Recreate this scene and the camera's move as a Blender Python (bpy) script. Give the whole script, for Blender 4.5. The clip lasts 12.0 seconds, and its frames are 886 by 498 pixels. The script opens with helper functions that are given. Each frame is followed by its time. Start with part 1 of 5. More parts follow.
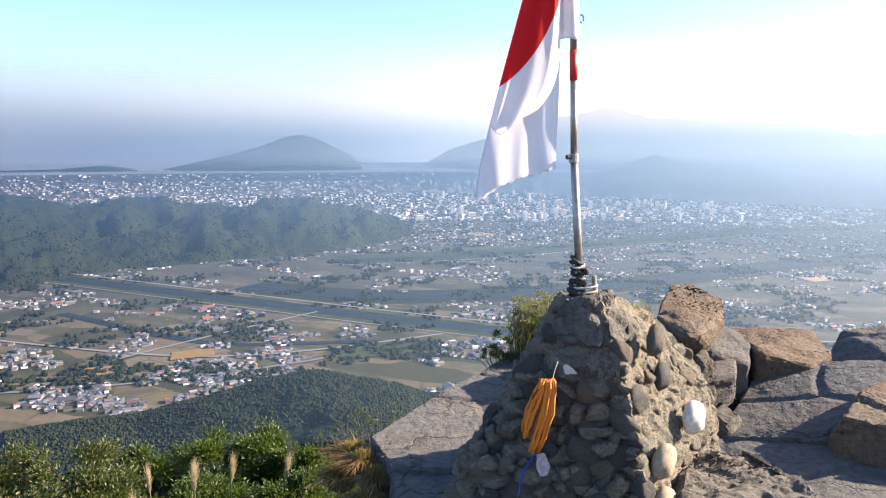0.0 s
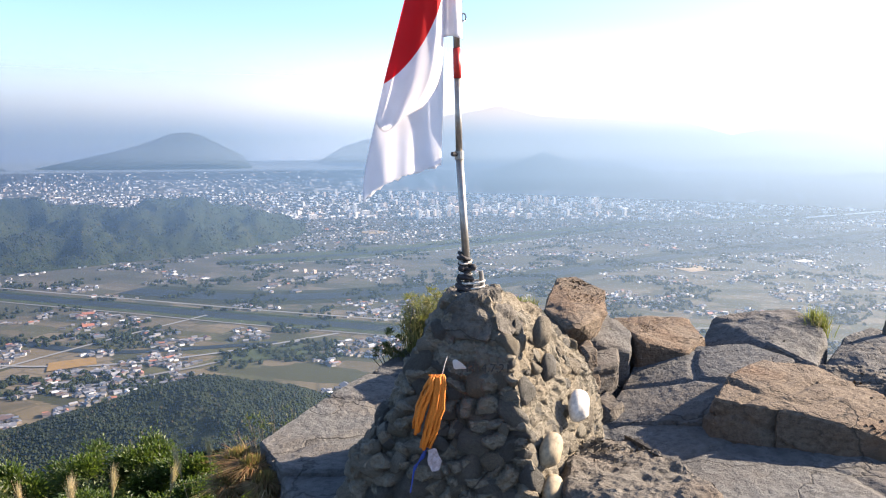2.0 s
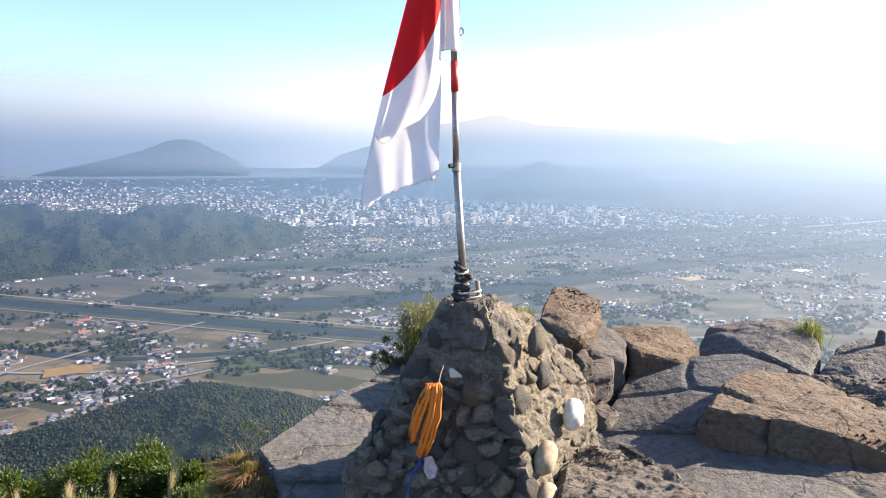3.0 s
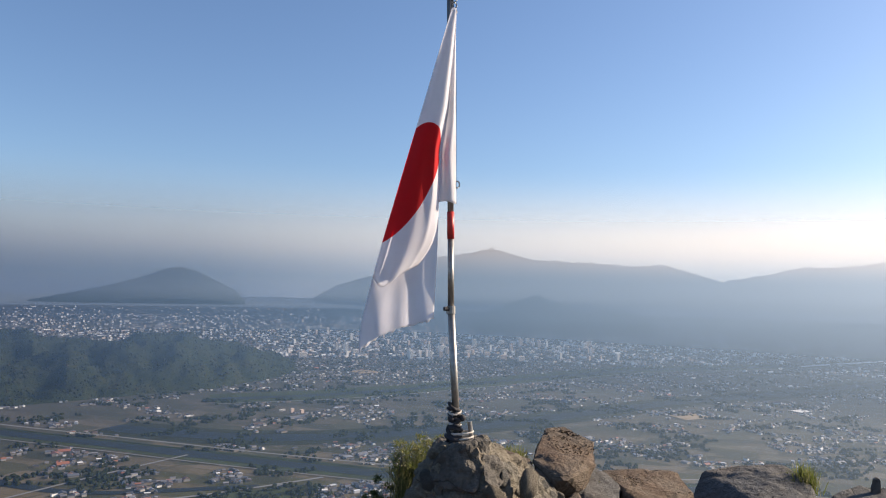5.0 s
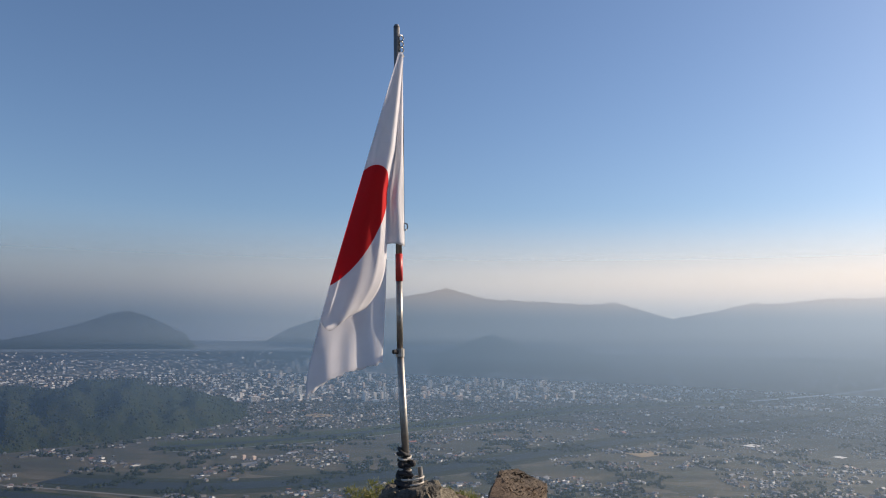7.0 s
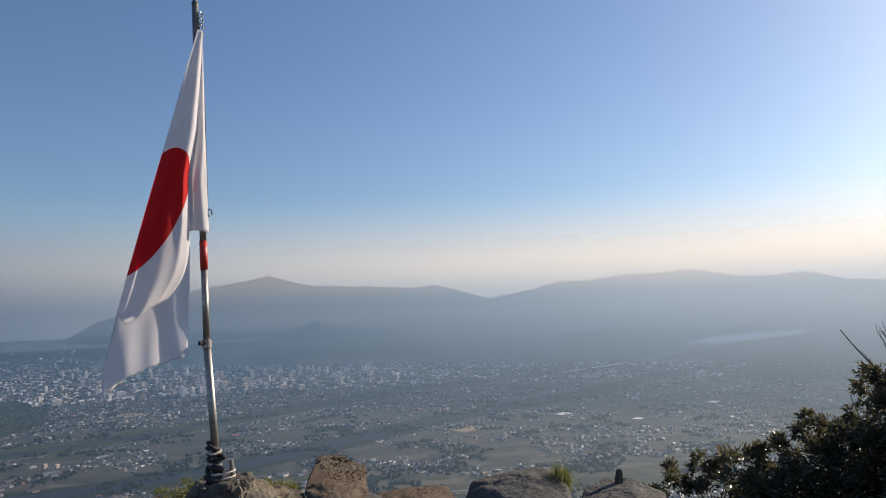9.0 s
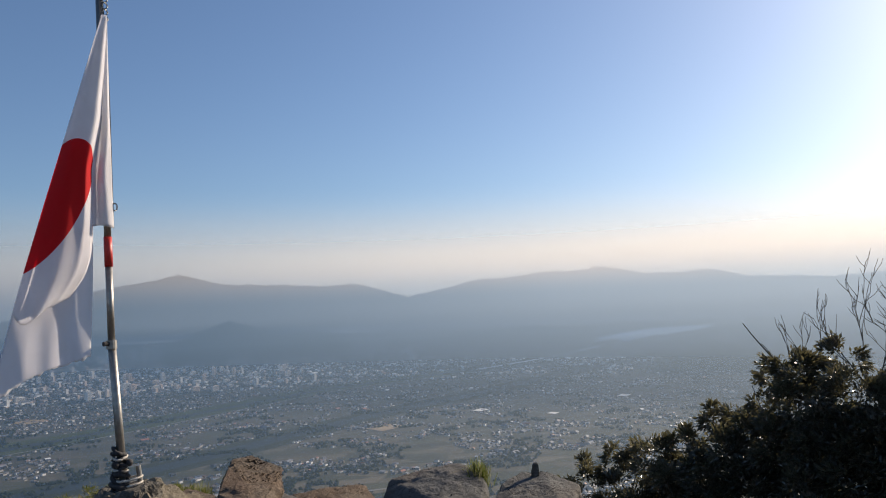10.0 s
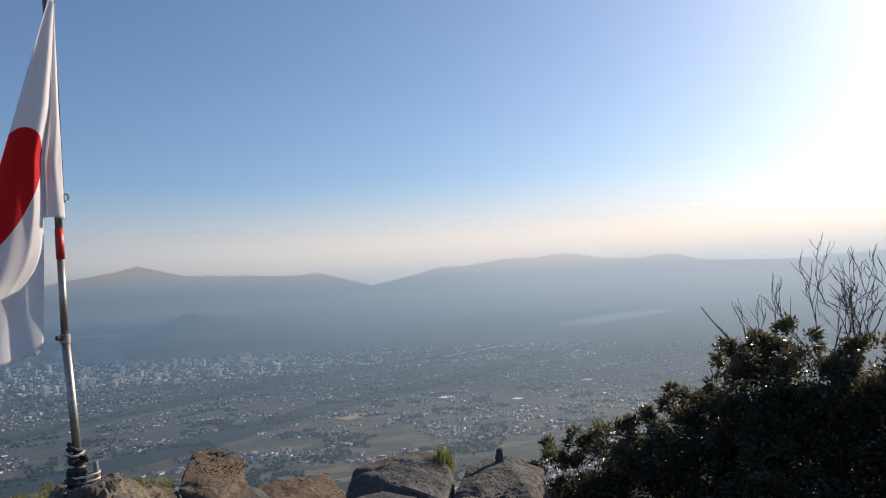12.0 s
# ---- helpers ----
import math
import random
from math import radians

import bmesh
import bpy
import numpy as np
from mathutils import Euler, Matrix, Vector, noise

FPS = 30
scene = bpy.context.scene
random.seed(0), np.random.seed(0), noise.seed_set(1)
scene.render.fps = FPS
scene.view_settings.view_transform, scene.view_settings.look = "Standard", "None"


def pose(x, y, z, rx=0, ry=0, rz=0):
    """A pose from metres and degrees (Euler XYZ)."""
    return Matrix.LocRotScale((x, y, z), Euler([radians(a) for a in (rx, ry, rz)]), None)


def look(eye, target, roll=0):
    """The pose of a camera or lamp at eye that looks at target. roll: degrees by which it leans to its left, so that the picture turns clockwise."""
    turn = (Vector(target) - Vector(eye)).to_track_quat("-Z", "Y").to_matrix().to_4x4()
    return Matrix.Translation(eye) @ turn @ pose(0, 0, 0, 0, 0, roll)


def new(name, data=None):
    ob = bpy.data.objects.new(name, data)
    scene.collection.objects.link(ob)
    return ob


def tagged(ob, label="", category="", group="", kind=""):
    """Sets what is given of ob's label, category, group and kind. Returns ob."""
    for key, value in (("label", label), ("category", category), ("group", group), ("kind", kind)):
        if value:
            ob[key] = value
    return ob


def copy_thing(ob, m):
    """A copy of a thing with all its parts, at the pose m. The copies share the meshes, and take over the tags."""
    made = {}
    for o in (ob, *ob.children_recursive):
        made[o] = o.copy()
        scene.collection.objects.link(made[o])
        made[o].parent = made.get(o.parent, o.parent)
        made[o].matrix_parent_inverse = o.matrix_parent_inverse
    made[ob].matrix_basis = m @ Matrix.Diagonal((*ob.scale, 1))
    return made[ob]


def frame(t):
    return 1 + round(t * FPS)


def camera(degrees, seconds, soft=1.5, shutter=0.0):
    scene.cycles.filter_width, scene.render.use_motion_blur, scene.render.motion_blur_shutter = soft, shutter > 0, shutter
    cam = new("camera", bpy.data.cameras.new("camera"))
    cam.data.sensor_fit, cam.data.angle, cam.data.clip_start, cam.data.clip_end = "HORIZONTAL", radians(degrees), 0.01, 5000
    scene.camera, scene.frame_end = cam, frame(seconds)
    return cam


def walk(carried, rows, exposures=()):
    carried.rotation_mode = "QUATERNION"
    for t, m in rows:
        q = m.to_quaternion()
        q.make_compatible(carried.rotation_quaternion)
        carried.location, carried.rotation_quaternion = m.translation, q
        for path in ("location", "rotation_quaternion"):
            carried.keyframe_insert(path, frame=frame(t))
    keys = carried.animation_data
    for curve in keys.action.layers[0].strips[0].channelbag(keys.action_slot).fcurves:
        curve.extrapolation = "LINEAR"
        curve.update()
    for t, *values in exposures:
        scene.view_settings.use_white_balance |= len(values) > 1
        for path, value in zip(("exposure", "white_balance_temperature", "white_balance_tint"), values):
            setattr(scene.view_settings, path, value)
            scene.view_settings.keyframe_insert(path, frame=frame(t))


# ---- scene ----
cam = camera(60.48, 12.0, soft=1.1)
# seconds, x, y, z, yaw, pitch, roll
PATH = [
    (0.0, -0.000, 0.000, 0.000, 0.00, -7.30, -0.00),
    (0.5, 0.017, 0.002, -0.000, -2.55, -7.29, 0.39),
    (1.0, 0.023, 0.004, 0.001, -5.27, -7.31, 0.39),
    (1.5, 0.026, 0.001, 0.000, -7.34, -7.37, 0.08),
    (2.0, 0.025, 0.005, -0.002, -8.02, -7.47, 0.08),
    (2.5, 0.023, -0.001, 0.000, -8.25, -7.55, -0.00),
    (4.5, 0.012, -0.160, 0.054, -7.98, 0.36, -1.12),
    (5.0, 0.003, -0.155, 0.054, -8.53, 3.10, -1.24),
    (5.5, 0.003, -0.142, 0.055, -8.97, 4.57, -0.72),
    (6.0, 0.006, -0.145, 0.057, -9.33, 4.99, -0.59),
    (6.5, 0.013, -0.148, 0.058, -9.81, 5.38, -0.55),
    (7.0, 0.028, -0.152, 0.062, -11.90, 6.18, -0.43),
    (7.5, 0.036, -0.160, 0.058, -15.46, 6.24, -0.16),
    (9.5, 0.079, -0.169, 0.059, -28.13, 4.60, 2.46),
    (10.0, 0.082, -0.149, 0.054, -31.20, 4.47, 2.54),
    (10.5, 0.091, -0.148, 0.053, -33.41, 3.79, 2.95),
    (11.0, 0.093, -0.144, 0.051, -34.17, 3.61, 3.22),
    (11.5, 0.090, -0.142, 0.051, -34.20, 3.50, 3.37),
    (12.0, 0.095, -0.147, 0.053, -33.90, 3.43, 3.40),
]
walk(cam, [(t, pose(x, y, z, 90 + p, r, w)) for t, x, y, z, w, p, r in PATH],
     [(0.0, 2.23, 6950, 15), (2.7, 2.23, 6950, 15), (4.3, 1.55, 6900, 14), (5.5, 0.9, 6900, 14), (7.0, 0.74, 6900, 13), (7.5, 0.66, 6850, 12), (9.5, 0.64, 6850, 12), (12.0, 0.68, 6850, 12)])
# ---- light ----
SUN_AZ, SUN_EL = 81.0, 25.0          # degrees clockwise from +y, and above the horizon
world = bpy.data.worlds.new("world")
scene.world = world
world.use_nodes = True
wn = world.node_tree.nodes
sky = wn.new("ShaderNodeTexSky")
sky.sky_type = "NISHITA"
sky.sun_disc = False
sky.sun_elevation, sky.sun_rotation = radians(SUN_EL), radians(SUN_AZ)
sky.altitude, sky.air_density, sky.dust_density, sky.ozone_density = 300, 1.0, 1.25, 5.2
wn["Background"].inputs[1].default_value = 0.077
world.node_tree.links.new(sky.outputs[0], wn["Background"].inputs[0])
sun_data = bpy.data.lights.new("sun", "SUN")
sun_data.energy, sun_data.angle, sun_data.color = 4.2, radians(0.6), (1.0, 0.88, 0.72)
sun = new("sun", sun_data)
s_dir = Vector((math.sin(radians(SUN_AZ)) * math.cos(radians(SUN_EL)), math.cos(radians(SUN_AZ)) * math.cos(radians(SUN_EL)), math.sin(radians(SUN_EL))))
sun.matrix_world = look(s_dir * 50, (0, 0, 0))


# ---- materials ----
class Nodes:
    """A small wrapper for node materials."""

    def __init__(self, name, rough=0.8, metal=0.0, spec=0.5):
        self.m = bpy.data.materials.new(name)
        self.m.use_nodes = True
        self.t = self.m.node_tree
        self.b = self.t.nodes["Principled BSDF"]
        self.b.inputs["Roughness"].default_value = rough
        self.b.inputs["Metallic"].default_value = metal
        self.b.inputs["Specular IOR Level"].default_value = spec

    def n(self, kind, **inputs):
        node = self.t.nodes.new(kind)
        for k, v in inputs.items():
            self.put(node.inputs[k.replace("_", " ")], v)
        return node

    def put(self, socket, v):
        if hasattr(v, "links"):
            self.t.links.new(v, socket)
        else:
            socket.default_value = v

    def coord(self, which="Object"):
        return self.t.nodes.new("ShaderNodeTexCoord").outputs[which]

    def noise(self, vec, scale, detail=6, rough=0.6):
        node = self.n("ShaderNodeTexNoise", Vector=vec, Scale=scale, Detail=detail, Roughness=rough)
        return node.outputs[0]

    def voronoi(self, vec, scale, feature="F1", out="Distance", metric="EUCLIDEAN", rand=1.0):
        node = self.t.nodes.new("ShaderNodeTexVoronoi")
        node.feature = feature
        if feature != "DISTANCE_TO_EDGE":
            node.distance = metric
        self.put(node.inputs["Vector"], vec)
        self.put(node.inputs["Scale"], scale)
        self.put(node.inputs["Randomness"], rand)
        return node.outputs[out]

    def ramp(self, fac, stops, mode="LINEAR"):
        node = self.t.nodes.new("ShaderNodeValToRGB")
        node.color_ramp.interpolation = mode
        els = node.color_ramp.elements
        while len(els) < len(stops):
            els.new(0.5)
        for e, (p, c) in zip(els, stops):
            e.position = p
            e.color = (*c, 1) if len(c) == 3 else c
        self.put(node.inputs[0], fac)
        return node.outputs[0]

    def math(self, op, a, b=0.0, clamp=False):
        node = self.t.nodes.new("ShaderNodeMath")
        node.operation, node.use_clamp = op, clamp
        self.put(node.inputs[0], a)
        self.put(node.inputs[1], b)
        return node.outputs[0]

    def mix(self, fac, a, b, mode="MIX"):
        node = self.t.nodes.new("ShaderNodeMix")
        node.data_type, node.blend_type = "RGBA", mode
        self.put(node.inputs[0], fac)
        for s, v in ((node.inputs[6], a), (node.inputs[7], b)):
            self.put(s, (*v, 1) if isinstance(v, tuple) and len(v) == 3 else v)
        return node.outputs[2]

    def map(self, vec, scale=(1, 1, 1), rot=(0, 0, 0)):
        node = self.n("ShaderNodeMapping", Vector=vec)
        node.inputs["Scale"].default_value = scale
        node.inputs["Rotation"].default_value = rot
        return node.outputs[0]

    def colour(self, c):
        self.put(self.b.inputs["Base Color"], (*c, 1) if isinstance(c, tuple) and len(c) == 3 else c)
        return self

    def bump(self, h, strength=0.4, dist=0.02):
        node = self.n("ShaderNodeBump", Height=h, Strength=strength, Distance=dist)
        self.t.links.new(node.outputs[0], self.b.inputs["Normal"])
        return self

    def rnd(self):
        return self.t.nodes.new("ShaderNodeObjectInfo").outputs["Random"]

    def island(self):
        return self.t.nodes.new("ShaderNodeNewGeometry").outputs["Random Per Island"]


def rock_material(name, dark, mid, light, warm, scale=1.0):
    n = Nodes(name, 0.88, spec=0.25)
    c = n.coord()
    big = n.noise(c, 1.6 * scale, 5, 0.6)
    fine = n.noise(c, 28 * scale, 8, 0.72)
    col = n.ramp(fine, [(0.28, dark), (0.5, mid), (0.72, light)])
    col = n.mix(n.ramp(big, [(0.45, (0, 0, 0)), (0.68, (1, 1, 1))]), col, n.mix(0.55, col, warm))
    lichen = n.ramp(n.noise(c, 7 * scale, 7, 0.75), [(0.56, (0, 0, 0)), (0.66, (1, 1, 1))])
    col = n.mix(n.math("MULTIPLY", lichen, 0.5), col, dark)
    wob = n.mix(0.25, c, n.n("ShaderNodeTexNoise", Vector=c, Scale=3.0, Detail=5.0).outputs[1])
    veins = n.voronoi(n.map(wob, (0.8, 1.5, 2.2), (0.3, 0.2, 0.5)), 1.2, "DISTANCE_TO_EDGE", "Distance")
    crack = n.ramp(veins, [(0.0, (0, 0, 0)), (0.007, (1, 1, 1))])
    col = n.mix(n.math("SUBTRACT", 1.0, crack), col, n.mix(0.75, col, (0.03, 0.027, 0.024)))
    n.colour(col)
    strata = n.noise(n.map(c, (3, 3, 16), (0.35, 0.15, 0)), 3 * scale, 5, 0.7)
    h = n.math("ADD", n.math("MULTIPLY", fine, 0.6), n.math("ADD", n.math("MULTIPLY", strata, 0.8), n.math("MULTIPLY", crack, 0.35)))
    pits = n.ramp(n.noise(c, 55 * scale, 4, 0.8), [(0.32, (0, 0, 0)), (0.48, (1, 1, 1))])
    n.bump(n.math("ADD", h, n.math("MULTIPLY", pits, 0.16)), 0.7, 0.028)
    return n.m


ROCK = rock_material("granite", (0.044, 0.039, 0.033), (0.110, 0.100, 0.085), (0.174, 0.158, 0.136), (0.133, 0.086, 0.054))
ROCK_WARM = rock_material("ochre granite", (0.046, 0.035, 0.026), (0.125, 0.096, 0.070), (0.189, 0.149, 0.110), (0.152, 0.082, 0.043), 1.4)
ROCK_GREY = rock_material("grey granite", (0.042, 0.042, 0.041), (0.101, 0.100, 0.097), (0.152, 0.152, 0.146), (0.117, 0.094, 0.074))
MORTAR = rock_material("rough mortar", (0.072, 0.065, 0.051), (0.173, 0.155, 0.120), (0.245, 0.219, 0.173), (0.207, 0.159, 0.102), 2.5)


def stone_material():
    n = Nodes("river stone", 0.7, spec=0.3)
    c = n.coord()
    r = n.rnd()
    base = n.ramp(r, [(0.0, (0.108, 0.103, 0.090)), (0.25, (0.180, 0.167, 0.137)), (0.5, (0.140, 0.135, 0.122)), (0.7, (0.245, 0.202, 0.140)), (0.9, (0.302, 0.274, 0.216))])
    f = n.noise(c, 5, 9, 0.8)
    col = n.mix(n.ramp(f, [(0.4, (0, 0, 0)), (0.62, (1, 1, 1))]), n.mix(0.4, base, (0.03, 0.028, 0.025)), base)
    n.colour(col).bump(n.noise(c, 7, 8, 0.75), 0.8, 0.25)
    return n.m


STONE = stone_material()


def plain(name, c, rough=0.6, metal=0.0, var=0.25, scale=30, bump=0.15, spec=0.5):
    n = Nodes(name, rough, metal, spec)
    f = n.noise(n.coord(), scale, 5, 0.65)
    dark = tuple(v * (1 - var) for v in c)
    n.colour(n.mix(n.ramp(f, [(0.3, (0, 0, 0)), (0.7, (1, 1, 1))]), dark, c))
    n.bump(f, bump, 0.01)
    return n.m


WHITE_STONE = plain("pale quartz stone", (0.66, 0.62, 0.55), 0.65, scale=3, var=0.45)
TAN_STONE = plain("tan stone", (0.36, 0.29, 0.19), 0.75, scale=3, var=0.5)
STEEL = plain("worn stainless steel", (0.4, 0.375, 0.34), 0.42, 0.85, 0.35, 60, 0.08)
RED_TAPE = plain("red tape", (0.55, 0.03, 0.025), 0.45, 0, 0.3, 80)
ROPE_ORANGE = plain("orange rope", (0.72, 0.2, 0.015), 0.75, 0, 0.3, 160, 0.3)
ROPE_DARK = plain("dark rope", (0.035, 0.033, 0.035), 0.8, 0, 0.3, 150, 0.4)
ROPE_PALE = plain("pale rope", (0.6, 0.55, 0.48), 0.8, 0, 0.3, 150, 0.4)
BLUE_CORD = plain("blue cord", (0.02, 0.06, 0.32), 0.6)
PAPER = plain("printed plastic packet", (0.5, 0.42, 0.44), 0.35, 0, 0.6, 45)
INK = plain("dark scratched mortar", (0.03, 0.028, 0.025), 0.9)


def flag_material():
    """White cloth with a red disc; the map runs in metres from the folded edge and from the disc's centre."""
    n = Nodes("flag cloth", 0.75, spec=0.2)
    uv = n.coord("UV")
    sep = n.n("ShaderNodeSeparateXYZ", Vector=uv)
    du = n.math("DIVIDE", sep.outputs[0], 0.128)
    dv = n.math("DIVIDE", n.math("SUBTRACT", sep.outputs[1], n.math("MULTIPLY", sep.outputs[0], 0.55)), 0.232)
    d = n.math("SQRT", n.math("ADD", n.math("MULTIPLY", du, du), n.math("MULTIPLY", dv, dv)))
    disc = n.math("LESS_THAN", d, 1.0)
    weave = n.noise(uv, 160, 3, 0.6)
    stain = n.noise(uv, 7, 5, 0.6)
    white = n.ramp(stain, [(0.3, (0.84, 0.83, 0.85)), (0.7, (0.9, 0.89, 0.91))])
    col = n.mix(disc, white, (0.74, 0.035, 0.04))
    n.colour(col).bump(weave, 0.12, 0.002)
    tr = n.n("ShaderNodeBsdfTranslucent", Color=col)
    mixn = n.n("ShaderNodeMixShader")
    mixn.inputs[0].default_value = 0.58
    n.t.links.new(n.b.outputs[0], mixn.inputs[1])
    n.t.links.new(tr.outputs[0], mixn.inputs[2])
    n.t.links.new(mixn.outputs[0], n.t.nodes["Material Output"].inputs["Surface"])
    return n.m


FLAG = flag_material()


def leaf_material(name, stops, rough=0.5, glow=0.35, spec=0.4, lit=(0.2, 0.3, 0.03)):
    n = Nodes(name, rough, spec=spec)
    col = n.ramp(n.island(), stops)
    n.colour(col)
    tr = n.n("ShaderNodeBsdfTranslucent", Color=n.mix(0.5, col, lit))
    mixn = n.n("ShaderNodeMixShader")
    mixn.inputs[0].default_value = glow
    n.t.links.new(n.b.outputs[0], mixn.inputs[1])
    n.t.links.new(tr.outputs[0], mixn.inputs[2])
    n.t.links.new(mixn.outputs[0], n.t.nodes["Material Output"].inputs["Surface"])
    return n.m


LEAF_BRIGHT = leaf_material("fresh green leaves", [(0, (0.016, 0.034, 0.008)), (0.5, (0.03, 0.06, 0.012)), (1, (0.075, 0.095, 0.022))])
LEAF_OLIVE = leaf_material("olive leaves", [(0, (0.022, 0.034, 0.011)), (0.6, (0.045, 0.058, 0.018)), (1, (0.12, 0.1, 0.03))])
LEAF_DARK = leaf_material("dark glossy leaves", [(0, (0.034, 0.037, 0.022)), (0.6, (0.06, 0.06, 0.036)), (0.9, (0.11, 0.09, 0.058)), (1, (0.18, 0.14, 0.1))], 0.3, 0.34, 1.0, (0.22, 0.2, 0.09))
LEAF_DRY = leaf_material("dry grass", [(0, (0.12, 0.06, 0.026)), (0.5, (0.27, 0.14, 0.06)), (0.75, (0.12, 0.11, 0.04)), (1, (0.42, 0.28, 0.13))], 0.7)
LEAF_GRASS = leaf_material("green grass", [(0, (0.1, 0.1, 0.035)), (0.6, (0.19, 0.17, 0.06)), (1, (0.34, 0.27, 0.11))], 0.6)
PLUME = leaf_material("pampas plume", [(0, (0.42, 0.3, 0.18)), (0.6, (0.6, 0.46, 0.3)), (1, (0.7, 0.57, 0.4))], 0.8, 0.5)
BARK = plain("grey bark", (0.14, 0.115, 0.09), 0.85, 0, 0.5, 25, 0.5)


# ---- mesh helpers ----
def part(name, bm, material, parent=None, label="", smooth=False):
    me = bpy.data.meshes.new(name)
    bm.to_mesh(me)
    bm.free()
    for m in (material if isinstance(material, (list, tuple)) else [material]):
        me.materials.append(m)
    if smooth:
        me.polygons.foreach_set("use_smooth", [True] * len(me.polygons))
    ob = new(name, me)
    ob.parent = parent
    return tagged(ob, label)


def raw(name, verts, faces, material, parent=None, smooth=False, index=None, uv=None):
    me = bpy.data.meshes.new(name)
    me.from_pydata([tuple(v) for v in verts], [], [tuple(f) for f in faces])
    for m in (material if isinstance(material, (list, tuple)) else [material]):
        me.materials.append(m)
    if index is not None:
        me.polygons.foreach_set("material_index", index)
    if uv is not None:
        layer = me.uv_layers.new(name="UVMap")
        loops = np.empty(len(me.loops), dtype=np.int32)
        me.loops.foreach_get("vertex_index", loops)
        layer.data.foreach_set("uv", np.asarray(uv, dtype=np.float32)[loops].ravel())
    if smooth:
        me.polygons.foreach_set("use_smooth", [True] * len(me.polygons))
    ob = new(name, me)
    ob.parent = parent
    return ob


def base(name, at, label, category, group="", kind=""):
    e = new(name)
    e.location = at
    return tagged(e, label, category, group, kind)


def refine(bm, edge):
    """Split edges until all are shorter than edge."""
    for _ in range(9):
        es = [e for e in bm.edges if e.calc_length() > edge]
        if not es:
            break
        bmesh.ops.subdivide_edges(bm, edges=es, cuts=1)
        bmesh.ops.triangulate(bm, faces=[f for f in bm.faces if len(f.verts) > 3])
    bm.normal_update()


def hull(points, edge=0.03, rough=0.02, size=2.2, bevel=0.012, seed=0.0, chips=0.012, cracks=0.014):
    """A weathered rock: the hull of some corners, edges chipped, faces split by cracks and roughened."""
    bm = bmesh.new()
    for p in points:
        bm.verts.new(p)
    res = bmesh.ops.convex_hull(bm, input=bm.verts)
    junk = [g for g in res["geom_interior"] + res["geom_unused"] if isinstance(g, bmesh.types.BMVert) and g.is_valid]
    bmesh.ops.delete(bm, geom=list(set(junk)), context="VERTS")
    bmesh.ops.dissolve_limit(bm, angle_limit=radians(9), verts=bm.verts, edges=bm.edges)
    bmesh.ops.bevel(bm, geom=bm.edges[:], offset=bevel, segments=1, affect="EDGES", profile=0.6)
    bmesh.ops.triangulate(bm, faces=bm.faces[:])
    refine(bm, edge)
    off = Vector((seed, seed * 1.7, -seed))
    moves = []
    for v in bm.verts:
        q = v.co * size + off
        d = noise.fractal(q, 0.9, 2.1, 4) * rough
        w = v.co + off + 0.06 * noise.noise_vector(v.co * 3 + off)
        near, _ = noise.voronoi(Vector((w.x * 1.3, w.y * 1.7, w.z * 2.2)))
        d -= cracks * max(0.0, 1 - (near[1] - near[0]) / 0.09)
        near, _ = noise.voronoi(Vector((w.x * 9, w.y * 9, w.z * 15)))
        d += chips * (near[0] - 0.4)
        d += (0.001 + 0.4 * chips) * noise.fractal(v.co * 34 + off, 0.7, 2.2, 4)
        moves.append(v.normal * d)
    for v, d in zip(bm.verts, moves):
        v.co += d
    return bm


def rock(name, points, label, material=None, **kw):
    mid = sum((Vector(p) for p in points), Vector()) / len(points)
    if name == "rock":
        points = [mid + (Vector(p) - mid) * 0.95 for p in points]
    ob = part(name, hull(points, **kw), material or ROCK)
    return tagged(ob, label, "rock")


def tube(points, radii, sides=6, bm=None, cap=True):
    bm = bm or bmesh.new()
    rings = []
    pts = [Vector(p) for p in points]
    for i, p in enumerate(pts):
        d = (pts[min(i + 1, len(pts) - 1)] - pts[max(i - 1, 0)]).normalized()
        a = d.cross(Vector((0.31, 0.2, 0.93)) if abs(d.z) < 0.9 else Vector((1, 0.1, 0))).normalized()
        b = d.cross(a)
        r = radii[i] if isinstance(radii, (list, tuple)) else radii
        rings.append([bm.verts.new(p + (a * math.cos(2 * math.pi * k / sides) + b * math.sin(2 * math.pi * k / sides)) * r) for k in range(sides)])
    for r0, r1 in zip(rings, rings[1:]):
        for k in range(sides):
            bm.faces.new((r0[k], r0[(k + 1) % sides], r1[(k + 1) % sides], r1[k]))
    if cap:
        bm.faces.new(rings[0][::-1])
        bm.faces.new(rings[-1])
    return bm


# ---- the plain, the town and the hills ----
HIGH = 380.0        # the summit over the plain
BEND, REACH = 3000.0, 1400.0


def squeeze(x, y, z=0.0):
    """A place on the wide plain (z over it), drawn in towards the summit beyond 3 km, so that all of it lies within 4.4 km; returns place and scale."""
    r = math.hypot(x, y)
    s = 1.0 if r <= BEND else (BEND + REACH * (1 - math.exp(-(r - BEND) / REACH))) / r
    return Vector((x * s, y * s, (z - HIGH) * s)), s


def polar(az, el):
    """Place on the plain seen from the summit at an azimuth (to the left) and an elevation, both in degrees."""
    r = HIGH / math.tan(radians(-el))
    return -r * math.sin(radians(az)), r * math.cos(radians(az))


